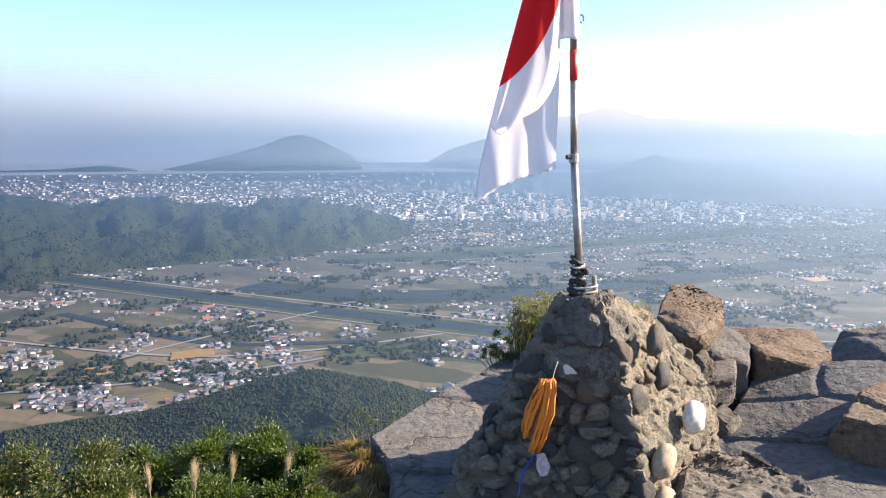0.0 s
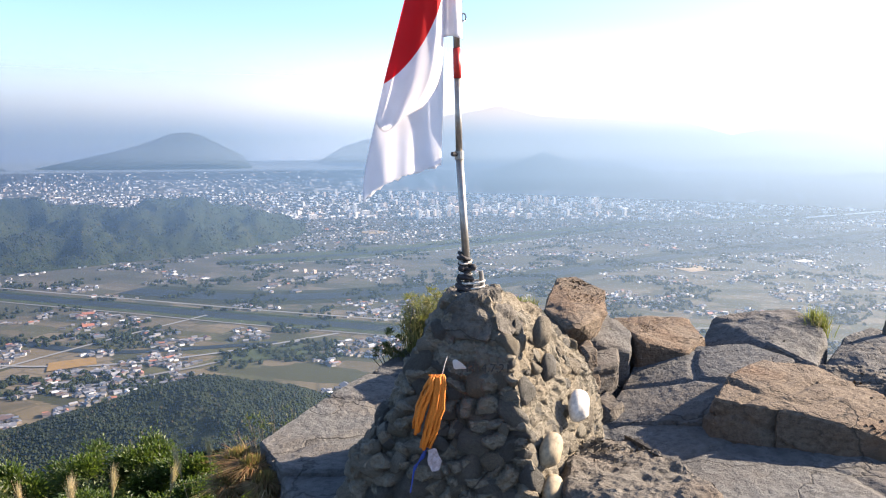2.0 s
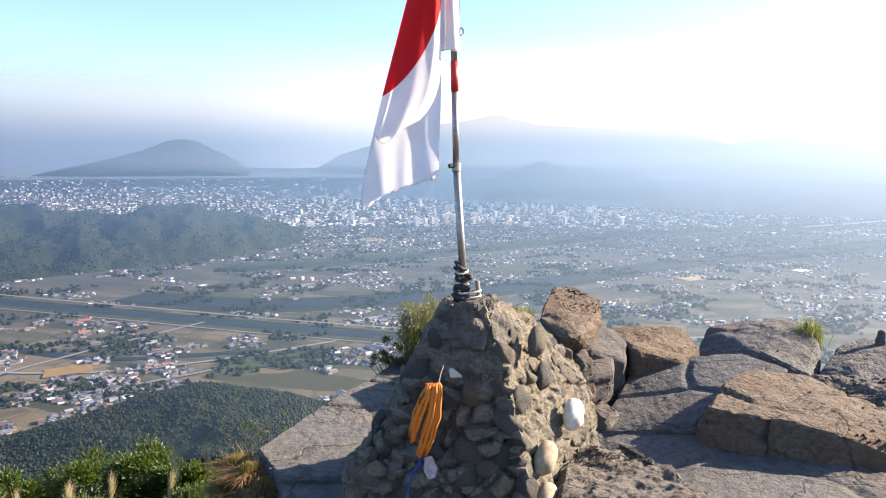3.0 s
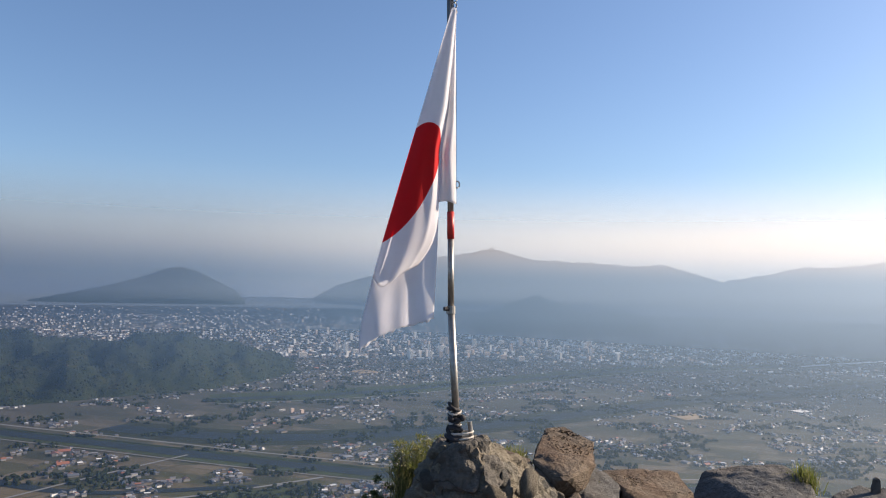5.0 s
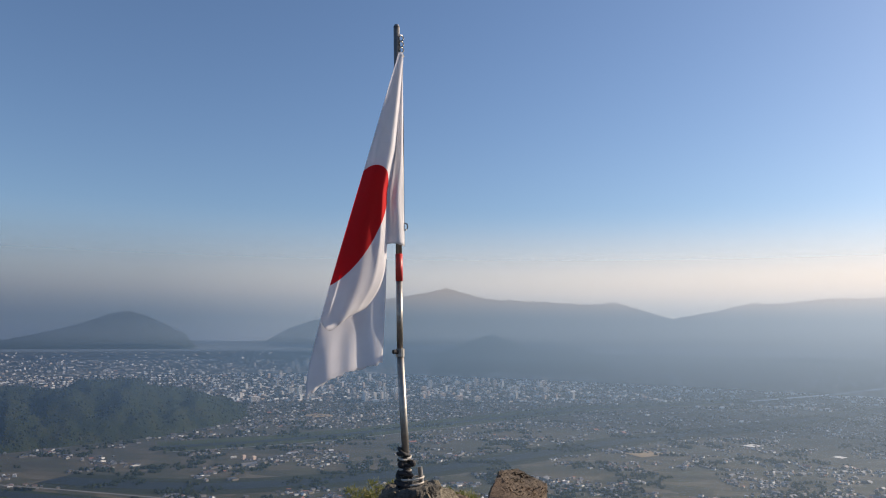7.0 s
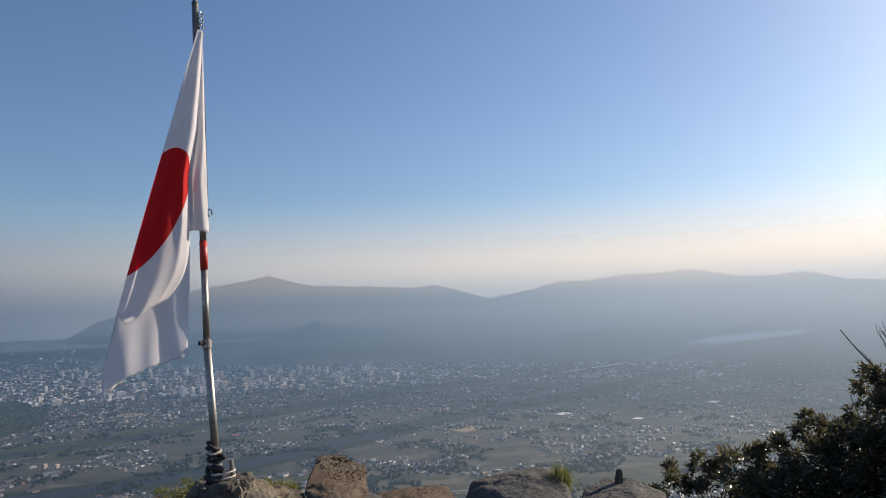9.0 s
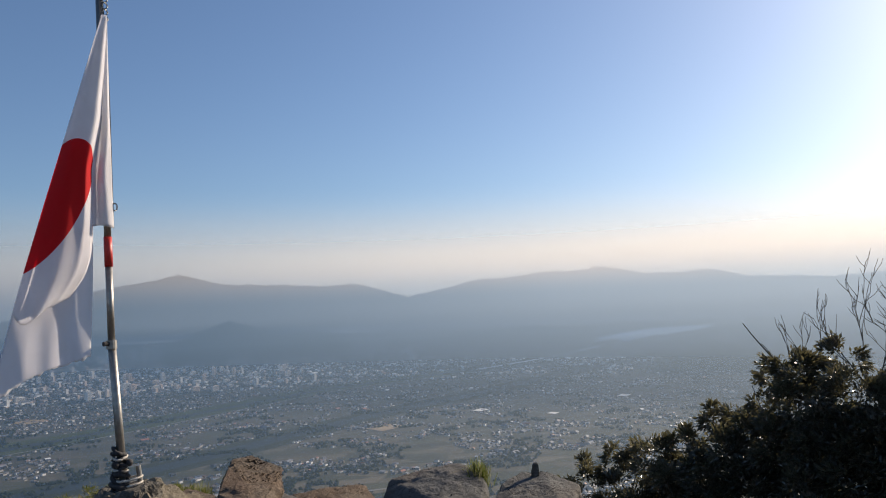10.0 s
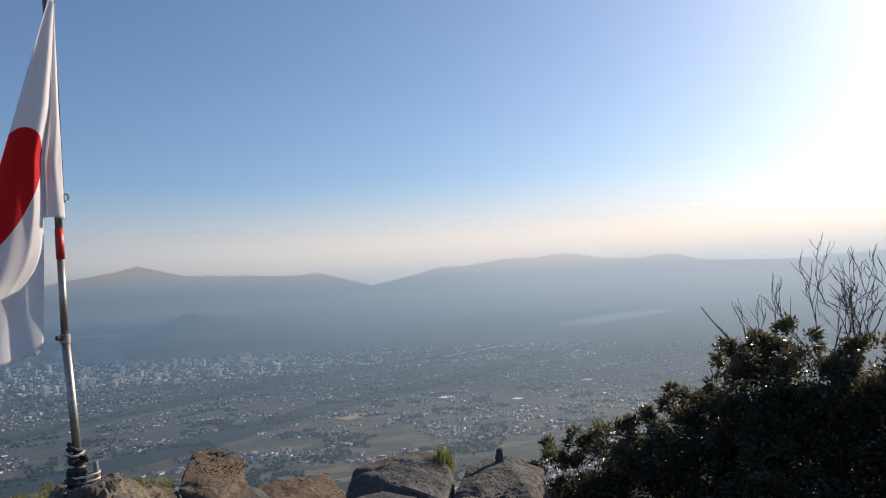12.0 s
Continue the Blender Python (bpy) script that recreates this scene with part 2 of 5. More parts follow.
def field_material():
    n = Nodes("fields", 0.95, spec=0.1)
    uv = n.map(n.coord("UV"), (1, 1, 1), (0, 0, 0.45))
    warp = n.noise(uv, 2.0, 3, 0.5)
    cell = n.voronoi(n.map(uv, (1.0, 1.9, 1)), 11, "F1", "Color", "CHEBYCHEV", 0.8)
    pick = n.n("ShaderNodeSeparateColor", Color=cell).outputs[0]
    col = n.ramp(pick, [(0.0, (0.05, 0.052, 0.025)), (0.18, (0.115, 0.094, 0.06)), (0.34, (0.07, 0.07, 0.034)), (0.5, (0.14, 0.112, 0.07)), (0.63, (0.082, 0.08, 0.04)), (0.76, (0.16, 0.13, 0.09)), (0.9, (0.04, 0.043, 0.022))], "CONSTANT")
    edge = n.voronoi(n.map(uv, (1.0, 1.9, 1)), 11, "DISTANCE_TO_EDGE", "Distance", rand=0.8)
    col = n.mix(n.ramp(edge, [(0.02, (0.437, 0.437, 0.437)), (0.05, (0, 0, 0))]), col, (0.041, 0.041, 0.029))
    col = n.mix(n.ramp(n.noise(uv, 5, 6, 0.6), [(0.5, (0, 0, 0)), (0.62, (0.499, 0.499, 0.499))]), col, (0.023, 0.027, 0.012))
    col = n.mix(n.ramp(n.noise(uv, 60, 4, 0.7), [(0.35, (0.312, 0.312, 0.312)), (0.65, (0, 0, 0))]), col, (0.037, 0.037, 0.020))
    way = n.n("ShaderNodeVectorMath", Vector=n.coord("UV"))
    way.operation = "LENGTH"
    # Fields blend to mottled grey from 1.5 to 2.7 km out.
    far_grey = n.n("ShaderNodeMapRange", Value=way.outputs["Value"], From_Min=1.5, From_Max=2.7, To_Min=0.0, To_Max=0.7)
    col = n.mix(far_grey.outputs[0], col, n.mix(n.noise(uv, 25, 4, 0.7), (0.03, 0.035, 0.036), (0.075, 0.078, 0.078)))
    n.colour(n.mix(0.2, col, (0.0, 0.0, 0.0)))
    return n.m


FIELDS = field_material()


def forest_material(name, a, b, c, scale):
    n = Nodes(name, 0.95, spec=0.05)
    co = n.coord()
    f = n.noise(co, scale, 6, 0.75)
    big = n.noise(co, scale * 0.12, 6, 0.7)
    col = n.ramp(n.math("ADD", n.math("MULTIPLY", f, 0.6), n.math("MULTIPLY", big, 0.5)), [(0.4, a), (0.54, b), (0.7, c)])
    n.colour(col)
    n.bump(f, 1.0, 1.6 / scale)
    return n.m


FOREST = forest_material("forest canopy", (0.012, 0.02, 0.01), (0.024, 0.034, 0.016), (0.042, 0.042, 0.021), 0.14)
FAR_FOREST = forest_material("far forest", (0.02, 0.03, 0.014), (0.035, 0.048, 0.02), (0.06, 0.065, 0.03), 0.02)
WATER = plain("river water", (0.016, 0.024, 0.032), 0.75, 0, 0.3, 0.02, 0.0, 0.08)
# Sky glare on the water is put into this near-white base colour.
LAKE = plain("water with painted glare", (0.8, 0.82, 0.84), 0.1, 0.0, 0.1, 0.02, 0.0, 1.0)
SOIL = plain("weathered summit ground", (0.115, 0.1, 0.08), 0.95, 0, 0.45, 6, 0.5, 0.1)
SEA = plain("far sea", (0.15, 0.18, 0.21), 0.75, 0, 0.15, 0.01, 0.0, 0.15)
ROAD = plain("asphalt", (0.16, 0.16, 0.155), 0.85, 0, 0.2, 0.1, 0.0)
CONCRETE = plain("pale concrete", (0.13, 0.127, 0.12), 0.8, 0, 0.2, 0.1, 0.0)
GRASS_BANK = plain("grassy bank", (0.042, 0.055, 0.024), 0.95, 0, 0.5, 0.02, 0.0, 0.1)
WOOD_BANK = plain("dark riverside scrub", (0.022, 0.028, 0.015), 0.95, 0, 0.5, 0.05, 0.0, 0.1)
BARE = plain("bare earth", (0.3, 0.23, 0.15), 0.95, 0, 0.3, 0.03, 0.0, 0.1)
ORANGE = plain("ripe field", (0.21, 0.135, 0.055), 0.95, 0, 0.3, 0.05, 0.0, 0.1)
PALE = plain("pale roofing", (0.75, 0.72, 0.68), 0.5, 0, 0.1, 0.05, 0.0)


def mountain_z(r, a):
    prof = [(0, -1.52), (2.2, -1.55), (4.5, -2.0), (9, -9), (40, -40), (120, -100), (400, -262), (640, -368), (760, -380), (1e5, -380)]
    for (r0, z0), (r1, z1) in zip(prof, prof[1:]):
        if r <= r1:
            k = (r - r0) / (r1 - r0)
            z = z0 + (z1 - z0) * k
            break
    if r > 2:                       # the slope falls away sooner beside the slabs
        z -= min(1.0, max(0.0, (-math.sin(a) - 0.08) * 4)) * max(0.0, math.cos(a)) * min(r - 2, 3.0) * 0.3
    if 20 < r < 900:
        z += 0.06 * (r - 20) * (1 - r / 900) * noise.noise(Vector((math.cos(a) * 3, math.sin(a) * 3, r * 0.006)))
    return z


def build_ground():
    rs = [1.2, 2.2, 3.2, 4.5, 6.5, 9, 20, 40, 70, 120, 200, 300, 400, 500, 600, 700, 780, 840, 900, 1000, 1150, 1300, 1500, 1700, 2000, 2300, 2600, 2800, 3000]
    rs += [3000 + 1400 * k / 30 for k in range(1, 30)] + [4370, 4385, 4392, 4397, 4399.5, 4450, 4550, 4650, 4750, 4796]
    steps = 240
    verts, faces, uv = [(0, 0, -1.52)], [], [(0, 0)]
    for r in rs:
        big = r if r <= BEND else BEND - REACH * math.log(1 - (min(r, 4399.5) - BEND) / REACH)
        for k in range(steps):
            a = 2 * math.pi * k / steps
            z = mountain_z(r, a) if r <= 900 else -HIGH * (r / big) if r < 4400 else -113 + 48 * ((r - 4400) / 396) ** 1.5
            verts.append((r * math.sin(a), r * math.cos(a), z))
            uv.append((big * math.sin(a) / 1000, big * math.cos(a) / 1000))
    for k in range(steps):
        faces.append((0, 1 + (k + 1) % steps, 1 + k))
    for i in range(len(rs) - 1):
        p, q = 1 + i * steps, 1 + (i + 1) * steps
        for k in range(steps):
            faces.append((p + k, p + (k + 1) % steps, q + (k + 1) % steps, q + k))
    inner = [0] * steps + [3 if rs[i + 1] < 7 else 2 if rs[i] > 4399 else 0 if rs[i + 1] > 710 else 1 for i in range(len(rs) - 1) for k in range(steps)]
    for k in range(steps):
        inner[k] = 3
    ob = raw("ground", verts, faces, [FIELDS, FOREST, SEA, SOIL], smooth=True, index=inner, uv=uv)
    tagged(ob, "wide plain of fields at the foot of a wooded mountain", "ground", kind="structure")


build_ground()


def strip(name, pts, width, material, lift, label, category, taper=None):
    """A band over the plain: a river, a bank or a road."""
    fine = []
    for (x0, y0), (x1, y1) in zip(pts, pts[1:]):
        m = max(2, int(math.hypot(x1 - x0, y1 - y0) / 120))
        fine += [(x0 + (x1 - x0) * k / m, y0 + (y1 - y0) * k / m) for k in range(m)]
    fine.append(pts[-1])
    for _ in range(4):
        fine = [fine[0]] + [((a[0] + 2 * b[0] + c[0]) / 4, (a[1] + 2 * b[1] + c[1]) / 4) for a, b, c in zip(fine, fine[1:], fine[2:])] + [fine[-1]]
    verts, faces = [], []
    for i, (x, y) in enumerate(fine):
        xa, ya = fine[max(i - 1, 0)]
        xb, yb = fine[min(i + 1, len(fine) - 1)]
        d = math.hypot(xb - xa, yb - ya)
        nx, ny = -(yb - ya) / d, (xb - xa) / d
        w = width / 2 * (1 + 0.25 * noise.noise(Vector((x * 0.004, y * 0.004, width)))) if taper else width / 2
        for s in (-1, 1):
            verts.append(squeeze(x + nx * w * s, y + ny * w * s, lift)[0])
    for i in range(len(fine) - 1):
        faces.append((2 * i, 2 * i + 1, 2 * i + 3, 2 * i + 2))
    return tagged(raw(name, verts, faces, material), label, category, kind="structure")


RIVER_A = [(-1560, 2440), (-1200, 2290), (-922, 2131), (-741, 2026), (-563, 1939), (-398, 1852), (-245, 1759), (-108, 1692), (20, 1631), (138, 1568), (420, 1440), (900, 1400)]
RIVER_B = [(-560, 2130), (-340, 2012), (-183, 1956), (-6, 1972), (176, 2006), (401, 2077), (704, 2270), (1246, 2585), (1798, 2780), (2383, 3080), (3599, 3600), (4300, 4000)]
RIVER_C = [(-372, 2640), (33, 2740), (483, 3010), (897, 3275), (1506, 3660), (2590, 3894), (3386, 4245), (3979, 4558), (4500, 4900)]


def shifted(pts, d):
    out = []
    for i, (x, y) in enumerate(pts):
        xa, ya = pts[max(i - 1, 0)]
        xb, yb = pts[min(i + 1, len(pts) - 1)]
        l = math.hypot(xb - xa, yb - ya)
        out.append((x - (yb - ya) / l * d, y + (xb - xa) / l * d))
    return out


strip("river_bank", RIVER_A, 100, GRASS_BANK, 0.6, "grassy flood bank along the river", "river bank", True)
strip("river", RIVER_A, 50, WATER, 1.2, "dark slow river across the plain", "river", True)
strip("river_bank", RIVER_B, 190, WOOD_BANK, 0.6, "dark scrub along the second river", "river bank", True)
strip("river", RIVER_B, 80, WATER, 1.2, "dark slow river across the plain", "river", True)
strip("river_bank", RIVER_C, 250, GRASS_BANK, 0.6, "broad grassy flood plain beside the town", "river bank", True)
strip("river", RIVER_C[:6], 55, WATER, 1.2, "dark slow river beside the town", "river", True)
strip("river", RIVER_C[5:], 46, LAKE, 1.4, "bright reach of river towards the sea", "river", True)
strip("road", shifted(RIVER_A, 48), 9, CONCRETE, 9, "pale elevated expressway along the river", "road")
strip("road", shifted(RIVER_A, -62), 6, CONCRETE, 2, "narrow river road", "road")
strip("road", shifted(RIVER_C, -115), 10, CONCRETE, 2, "pale river road", "road")
strip("road", [(-900, 1500), (-650, 1420), (-420, 1330), (-240, 1420), (0, 1560)], 9, ROAD, 1.5, "grey farm road", "road")
strip("road", [(-760, 1150), (-520, 1190), (-330, 1290), (-150, 1400), (-60, 1530)], 9, CONCRETE, 1.6, "pale village road", "road")
strip("road", [(-620, 1330), (-480, 1560), (-300, 1780)], 8, ROAD, 1.7, "grey farm road", "road")
strip("stream", [(-900, 1760), (-700, 1620), (-560, 1530), (-430, 1440), (-330, 1480), (-120, 1500)], 26, WATER, 1.0, "narrow dark stream between fields", "stream", True)


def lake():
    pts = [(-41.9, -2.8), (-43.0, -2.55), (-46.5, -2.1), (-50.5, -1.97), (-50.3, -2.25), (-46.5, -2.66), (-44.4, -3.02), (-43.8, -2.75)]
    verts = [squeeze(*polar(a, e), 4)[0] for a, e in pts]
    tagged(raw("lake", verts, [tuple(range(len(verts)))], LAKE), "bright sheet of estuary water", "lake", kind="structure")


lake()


def patch(name, x, y, w, d, turn, material, label, category):
    c, s = math.cos(turn), math.sin(turn)
    vs = [squeeze(x + a * w * c - b * d * s, y + a * w * s + b * d * c, 2.0)[0] for a, b in ((-.5, -.45), (.4, -.5), (.5, .4), (-.35, .5))]
    tagged(raw(name, vs, [(0, 1, 2, 3)], material), label, category, kind="structure")


patch("field", -473, 1397, 90, 60, 0.5, ORANGE, "ripe orange rice field", "field")
patch("field", -594, 1286, 70, 60, 0.5, ORANGE, "ripe orange rice field", "field")
patch("field", -330, 1180, 90, 60, 0.7, GRASS_BANK, "green field beside the wood", "field")
patch("field", -130, 1420, 160, 90, 0.4, GRASS_BANK, "green field beside the river", "field")
patch("building_site", 1129, 2263, 130, 100, 0.4, BARE, "bare earth building site", "building site")
patch("school_yard", 170, 3500, 130, 140, 0.4, BARE, "pale earth school yard", "school yard")
patch("large_roof", 1575, 2362, 70, 50, 0.5, PALE, "large pale flat roof", "roof")
patch("large_roof", 2205, 2270, 70, 45, 0.5, PALE, "large pale flat roof", "roof")
patch("large_roof", 1700, 2100, 40, 35, 0.5, PALE, "large pale flat roof", "roof")


def hill(name, az0, az1, profile, foot, r_mid, depth, material, label, bumps=0.05, steps=90, rows=26, seed=0.0, back=None):
    """A wooded ridge: profile gives crest elevations (degrees) by azimuth; foot is the elevation of its base in front."""
    verts, faces = [], []
    azs = [p[0] for p in profile]
    els = [p[1] for p in profile]
    for i in range(steps + 1):
        az = az0 + (az1 - az0) * i / steps
        order = sorted(zip(azs, els))
        crest = float(np.interp(az, [o[0] for o in order], [o[1] for o in order]))
        ft = foot if not isinstance(foot, list) else float(np.interp(az, [o[0] for o in sorted(foot)], [o[1] for o in sorted(foot)]))
        for j in range(rows + 1):
            k = j / rows
            r0 = r_mid if not isinstance(foot, list) else HIGH / math.tan(radians(-ft)) + depth / 2
            r = r0 + depth * (k - 0.5)
            zf = (r_mid - depth / 2) * math.tan(radians(ft)) if r0 == r_mid else -HIGH - 3
            zc = max(r0 * math.tan(radians(crest)), zf + 1)
            if back is not None and k > 0.5:
                zf = back
            up = 1 - abs(2 * k - 1) ** 1.25
            z = zf + (zc - zf) * up
            a = radians(az)
            q = Vector((-r * math.sin(a), r * math.cos(a), 0)) * (5.0 / depth) + Vector((0, 0, seed))
            z += (zc - zf) * math.sin(math.pi * k) ** 0.6 * noise.fractal(q, 0.9, 2.1, 6) * bumps * (1.0 if k < 0.2 else 1.0 - 0.75 * min(1.0, (k - 0.2) / 0.3))
            verts.append((-r * math.sin(a), r * math.cos(a), z - 2))
    n = rows + 1
    for i in range(steps):
        for j in range(rows):
            faces.append((i * n + j, i * n + j + 1, (i + 1) * n + j + 1, (i + 1) * n + j))
    return tagged(raw(name, verts, faces, material, smooth=True), label, "hill")


ridge_far = hill("hill", 48, 13.0, [(48, -2.6), (35, -2.7), (30.2, -2.9), (27, -3.55), (24.5, -3.3), (22.4, -3.1), (19, -3.5), (16, -3.8), (13, -4.6)],
     [(48, -8.2), (30, -8.0), (24, -7.6), (16, -7.2), (13, -6.8)], 3150, 700, FOREST, "long dark wooded ridge beside the town", 0.45, 200, 60, 1.0)
ridge_near = hill("hill", 48, 1.0, [(48, -6.4), (31, -6.2), (28, -5.3), (25.5, -5.9), (22, -5.6), (18.5, -4.6), (16, -4.2), (13.5, -3.6), (11.5, -3.25), (9.5, -3.5), (7.8, -3.9), (5.5, -4.25), (3.6, -4.8), (1.9, -5.6), (1.0, -6.3)],
     [(48, -9.2), (30, -9.0), (24, -8.3), (16, -7.9), (8, -7.4), (3, -6.6), (1, -6.2)], 2780, 620, FOREST, "dark wooded hill in front of the ridge", 0.6, 220, 60, 3.0)
foothill = hill("hill", 31, -3.0, [(31, -23), (27, -20.5), (23.2, -18.9), (16.4, -17.2), (12, -16.5), (9.7, -16.3), (6, -16.6), (2.8, -17.8), (1, -19.2), (-3, -22.5)], -22.5, 1010, 360, FOREST, "wooded foothill below the summit", 0.5, 90, 30, 5.0, -HIGH - 3)
hill("hill", 21, 6.0, [(21, -1.7), (20, -1.2), (15.8, -0.25), (13.4, 0.4), (11.8, 1.05), (10.5, 1.27), (9.5, 1.05), (8.5, 0.55), (6.7, -0.3), (6.0, -1.2)], -1.7, 4550, 160, FAR_FOREST, "far blue wooded hill by the sea", 0.12, 60, 40, 2.0)
hill("hill", 46, 19.5, [(46, -1.2), (30, -1.2), (26.8, -1.15), (23.9, -0.9), (22, -1.2), (19.5, -1.9)], -2.0, 4520, 120, FAR_FOREST, "low far wooded hill", 0.12, 60, 40, 3.0)
hill("mountain", 1.5, -31, [(1.5, -1.0), (-0.5, 0.2), (-3.5, 1.1), (-5.5, 2.0), (-8.3, 2.55), (-10.5, 2.85), (-12.2, 3.25), (-13.7, 2.85), (-15.2, 2.45), (-18, 2.3), (-20.8, 2.2), (-23, 2.05), (-24.5, 2.25), (-26, 1.8), (-27.4, 1.4), (-31, 0.3)], -1.6, 4740, 100, FAR_FOREST, "broad far blue mountain", 0.12, 110, 44, 4.0)
hill("hill", -11, -24, [(-11, -1.9), (-12.5, -1.3), (-14, -0.7), (-15.6, -0.12), (-17, -0.7), (-18.6, -1.25), (-20, -1.3), (-21.5, -1.05), (-23, -1.5), (-24, -2.0)], -3.0, 4370, 110, FOREST, "small far wooded hill behind the town", 0.12, 60, 40, 5.5)
hill("mountain", -27, -80, [(-27, 0.3), (-29, 1.1), (-30.8, 1.4), (-34.2, 2.15), (-36, 2.1), (-38.5, 2.4), (-41, 2.35), (-42.9, 2.6), (-44.5, 2.3), (-46.3, 1.9), (-48.5, 1.85), (-50.3, 2.05), (-51.5, 1.9), (-53, 1.4), (-58, 1.1), (-70, 1.4), (-80, 0.8)], -1.6, 4745, 90, FAR_FOREST, "long far pale mountain range", 0.1, 130, 44, 6.5)
hill("hill", -46.5, -58, [(-46.5, -4.2), (-48.5, -3.6), (-50.4, -3.05), (-52, -3.4), (-53.5, -3.75), (-55, -3.9), (-58, -4.9)], -5.2, 3900, 260, FAR_FOREST, "small wooded hill on the plain", 0.15, 60, 40, 7.5)


def canopy(ob, rows, count, size, rng, label):
    """Tree crowns standing close over the near side of a hill."""
    bm = bmesh.new()
    bmesh.ops.create_icosphere(bm, subdivisions=1, radius=1)
    shape = [v.co.copy() for v in bm.verts]
    tris = [[v.index for v in f.verts] for f in bm.faces]
    bm.free()
    cols = len(ob.data.vertices) // (rows + 1)
    verts, faces = [], []
    for _ in range(count):
        i, j = rng.randrange(cols - 1), rng.randrange(int(rows * 0.8))
        a, b, c = (ob.data.vertices[i * (rows + 1) + j].co, ob.data.vertices[(i + 1) * (rows + 1) + j].co, ob.data.vertices[i * (rows + 1) + j + 1].co)
        p = a + (b - a) * rng.random() + (c - a) * rng.random()
        if p.z < -HIGH:
            continue
        if noise.noise(Vector((p.x, p.y, 5.0)) * 0.02) + 0.6 * noise.noise(Vector((p.x, p.y, 9.0)) * 0.06) < rng.uniform(-0.9, 0.25):
            continue
        w = size * rng.choice((0.5, 0.7, 0.9, 1.2, 1.7)) * rng.uniform(0.8, 1.2)
        k = len(verts)
        verts += [p + Vector((v.x * w, v.y * w, v.z * w * 1.1 + w * 0.2)) * rng.uniform(0.8, 1.15) for v in shape]
        faces += [[k + q for q in f] for f in tris]
    tagged(raw("tree_canopy", verts, faces, CROWNS), label, "trees", kind="stuff")


def crowns():
    n = Nodes("tree crowns", 0.95, spec=0.05)
    n.colour(n.ramp(n.island(), [(0, (0.012, 0.018, 0.01)), (0.5, (0.018, 0.024, 0.012)), (0.93, (0.023, 0.029, 0.015)), (1, (0.045, 0.035, 0.02))]))
    return n.m


CROWNS = crowns()
canopy(foothill, 30, 34000, 1.5, random.Random(31), "close tree crowns on the foothill")
canopy(ridge_near, 60, 12000, 2.8, random.Random(32), "close tree crowns on the near hill")
canopy(ridge_far, 60, 7000, 2.8, random.Random(33), "close tree crowns on the long ridge")


def house_materials():
    w = Nodes("house walls", 0.8, spec=0.3)
    w.colour(w.ramp(w.island(), [(0, (0.16, 0.15, 0.14)), (0.5, (0.32, 0.3, 0.28)), (0.76, (0.75, 0.73, 0.7)), (0.88, (0.18, 0.15, 0.12))], "CONSTANT"))
    r = Nodes("house roofs", 0.5, spec=0.5)
    r.colour(r.ramp(r.island(), [(0, (0.05, 0.052, 0.06)), (0.3, (0.12, 0.12, 0.13)), (0.55, (0.09, 0.06, 0.05)), (0.68, (0.2, 0.2, 0.21)), (0.8, (0.25, 0.1, 0.06)), (0.86, (0.09, 0.1, 0.12)), (0.96, (0.6, 0.6, 0.6))], "CONSTANT"))
    return [w.m, r.m]


HOUSE = house_materials()


def city_materials():
    w = Nodes("white city walls", 0.8, spec=0.3)
    w.colour(w.ramp(w.island(), [(0, (0.16, 0.155, 0.15)), (0.45, (0.9, 0.88, 0.85)), (0.85, (0.62, 0.5, 0.42))], "CONSTANT"))
    r = Nodes("flat city roofs", 0.7, spec=0.3)
    r.colour(r.ramp(r.island(), [(0, (0.1, 0.1, 0.11)), (0.5, (0.24, 0.24, 0.24)), (0.76, (0.75, 0.74, 0.72)), (0.9, (0.2, 0.13, 0.1))], "CONSTANT"))
    return [w.m, r.m]


CITY = city_materials()


def ridge_blocks(x, y):
    """Whether a place lies on the ridge or foothill."""
    az = math.degrees(math.atan2(-x, y))
    r = math.hypot(x, y)
    el = -math.degrees(math.atan2(HIGH, r))
    if 1.5 < az and 2480 < r < 3320:
        return el > np.interp(az, [1, 3, 8, 16, 24, 30, 48], [-6.2, -6.6, -7.4, -7.9, -8.2, -9.0, -9.2])
    return 1 < az < 27 and r < 1230 and el < np.interp(az, [1, 2.8, 9.7, 16.4, 23.2, 27], [-19.5, -17.6, -16.1, -17.0, -18.8, -19.5])


def near_line(x, y, pts, d):
    for (x0, y0), (x1, y1) in zip(pts, pts[1:]):
        l2 = (x1 - x0) ** 2 + (y1 - y0) ** 2
        k = max(0, min(1, ((x - x0) * (x1 - x0) + (y - y0) * (y1 - y0)) / l2))
        if math.hypot(x - x0 - k * (x1 - x0), y - y0 - k * (y1 - y0)) < d:
            return True
    return False


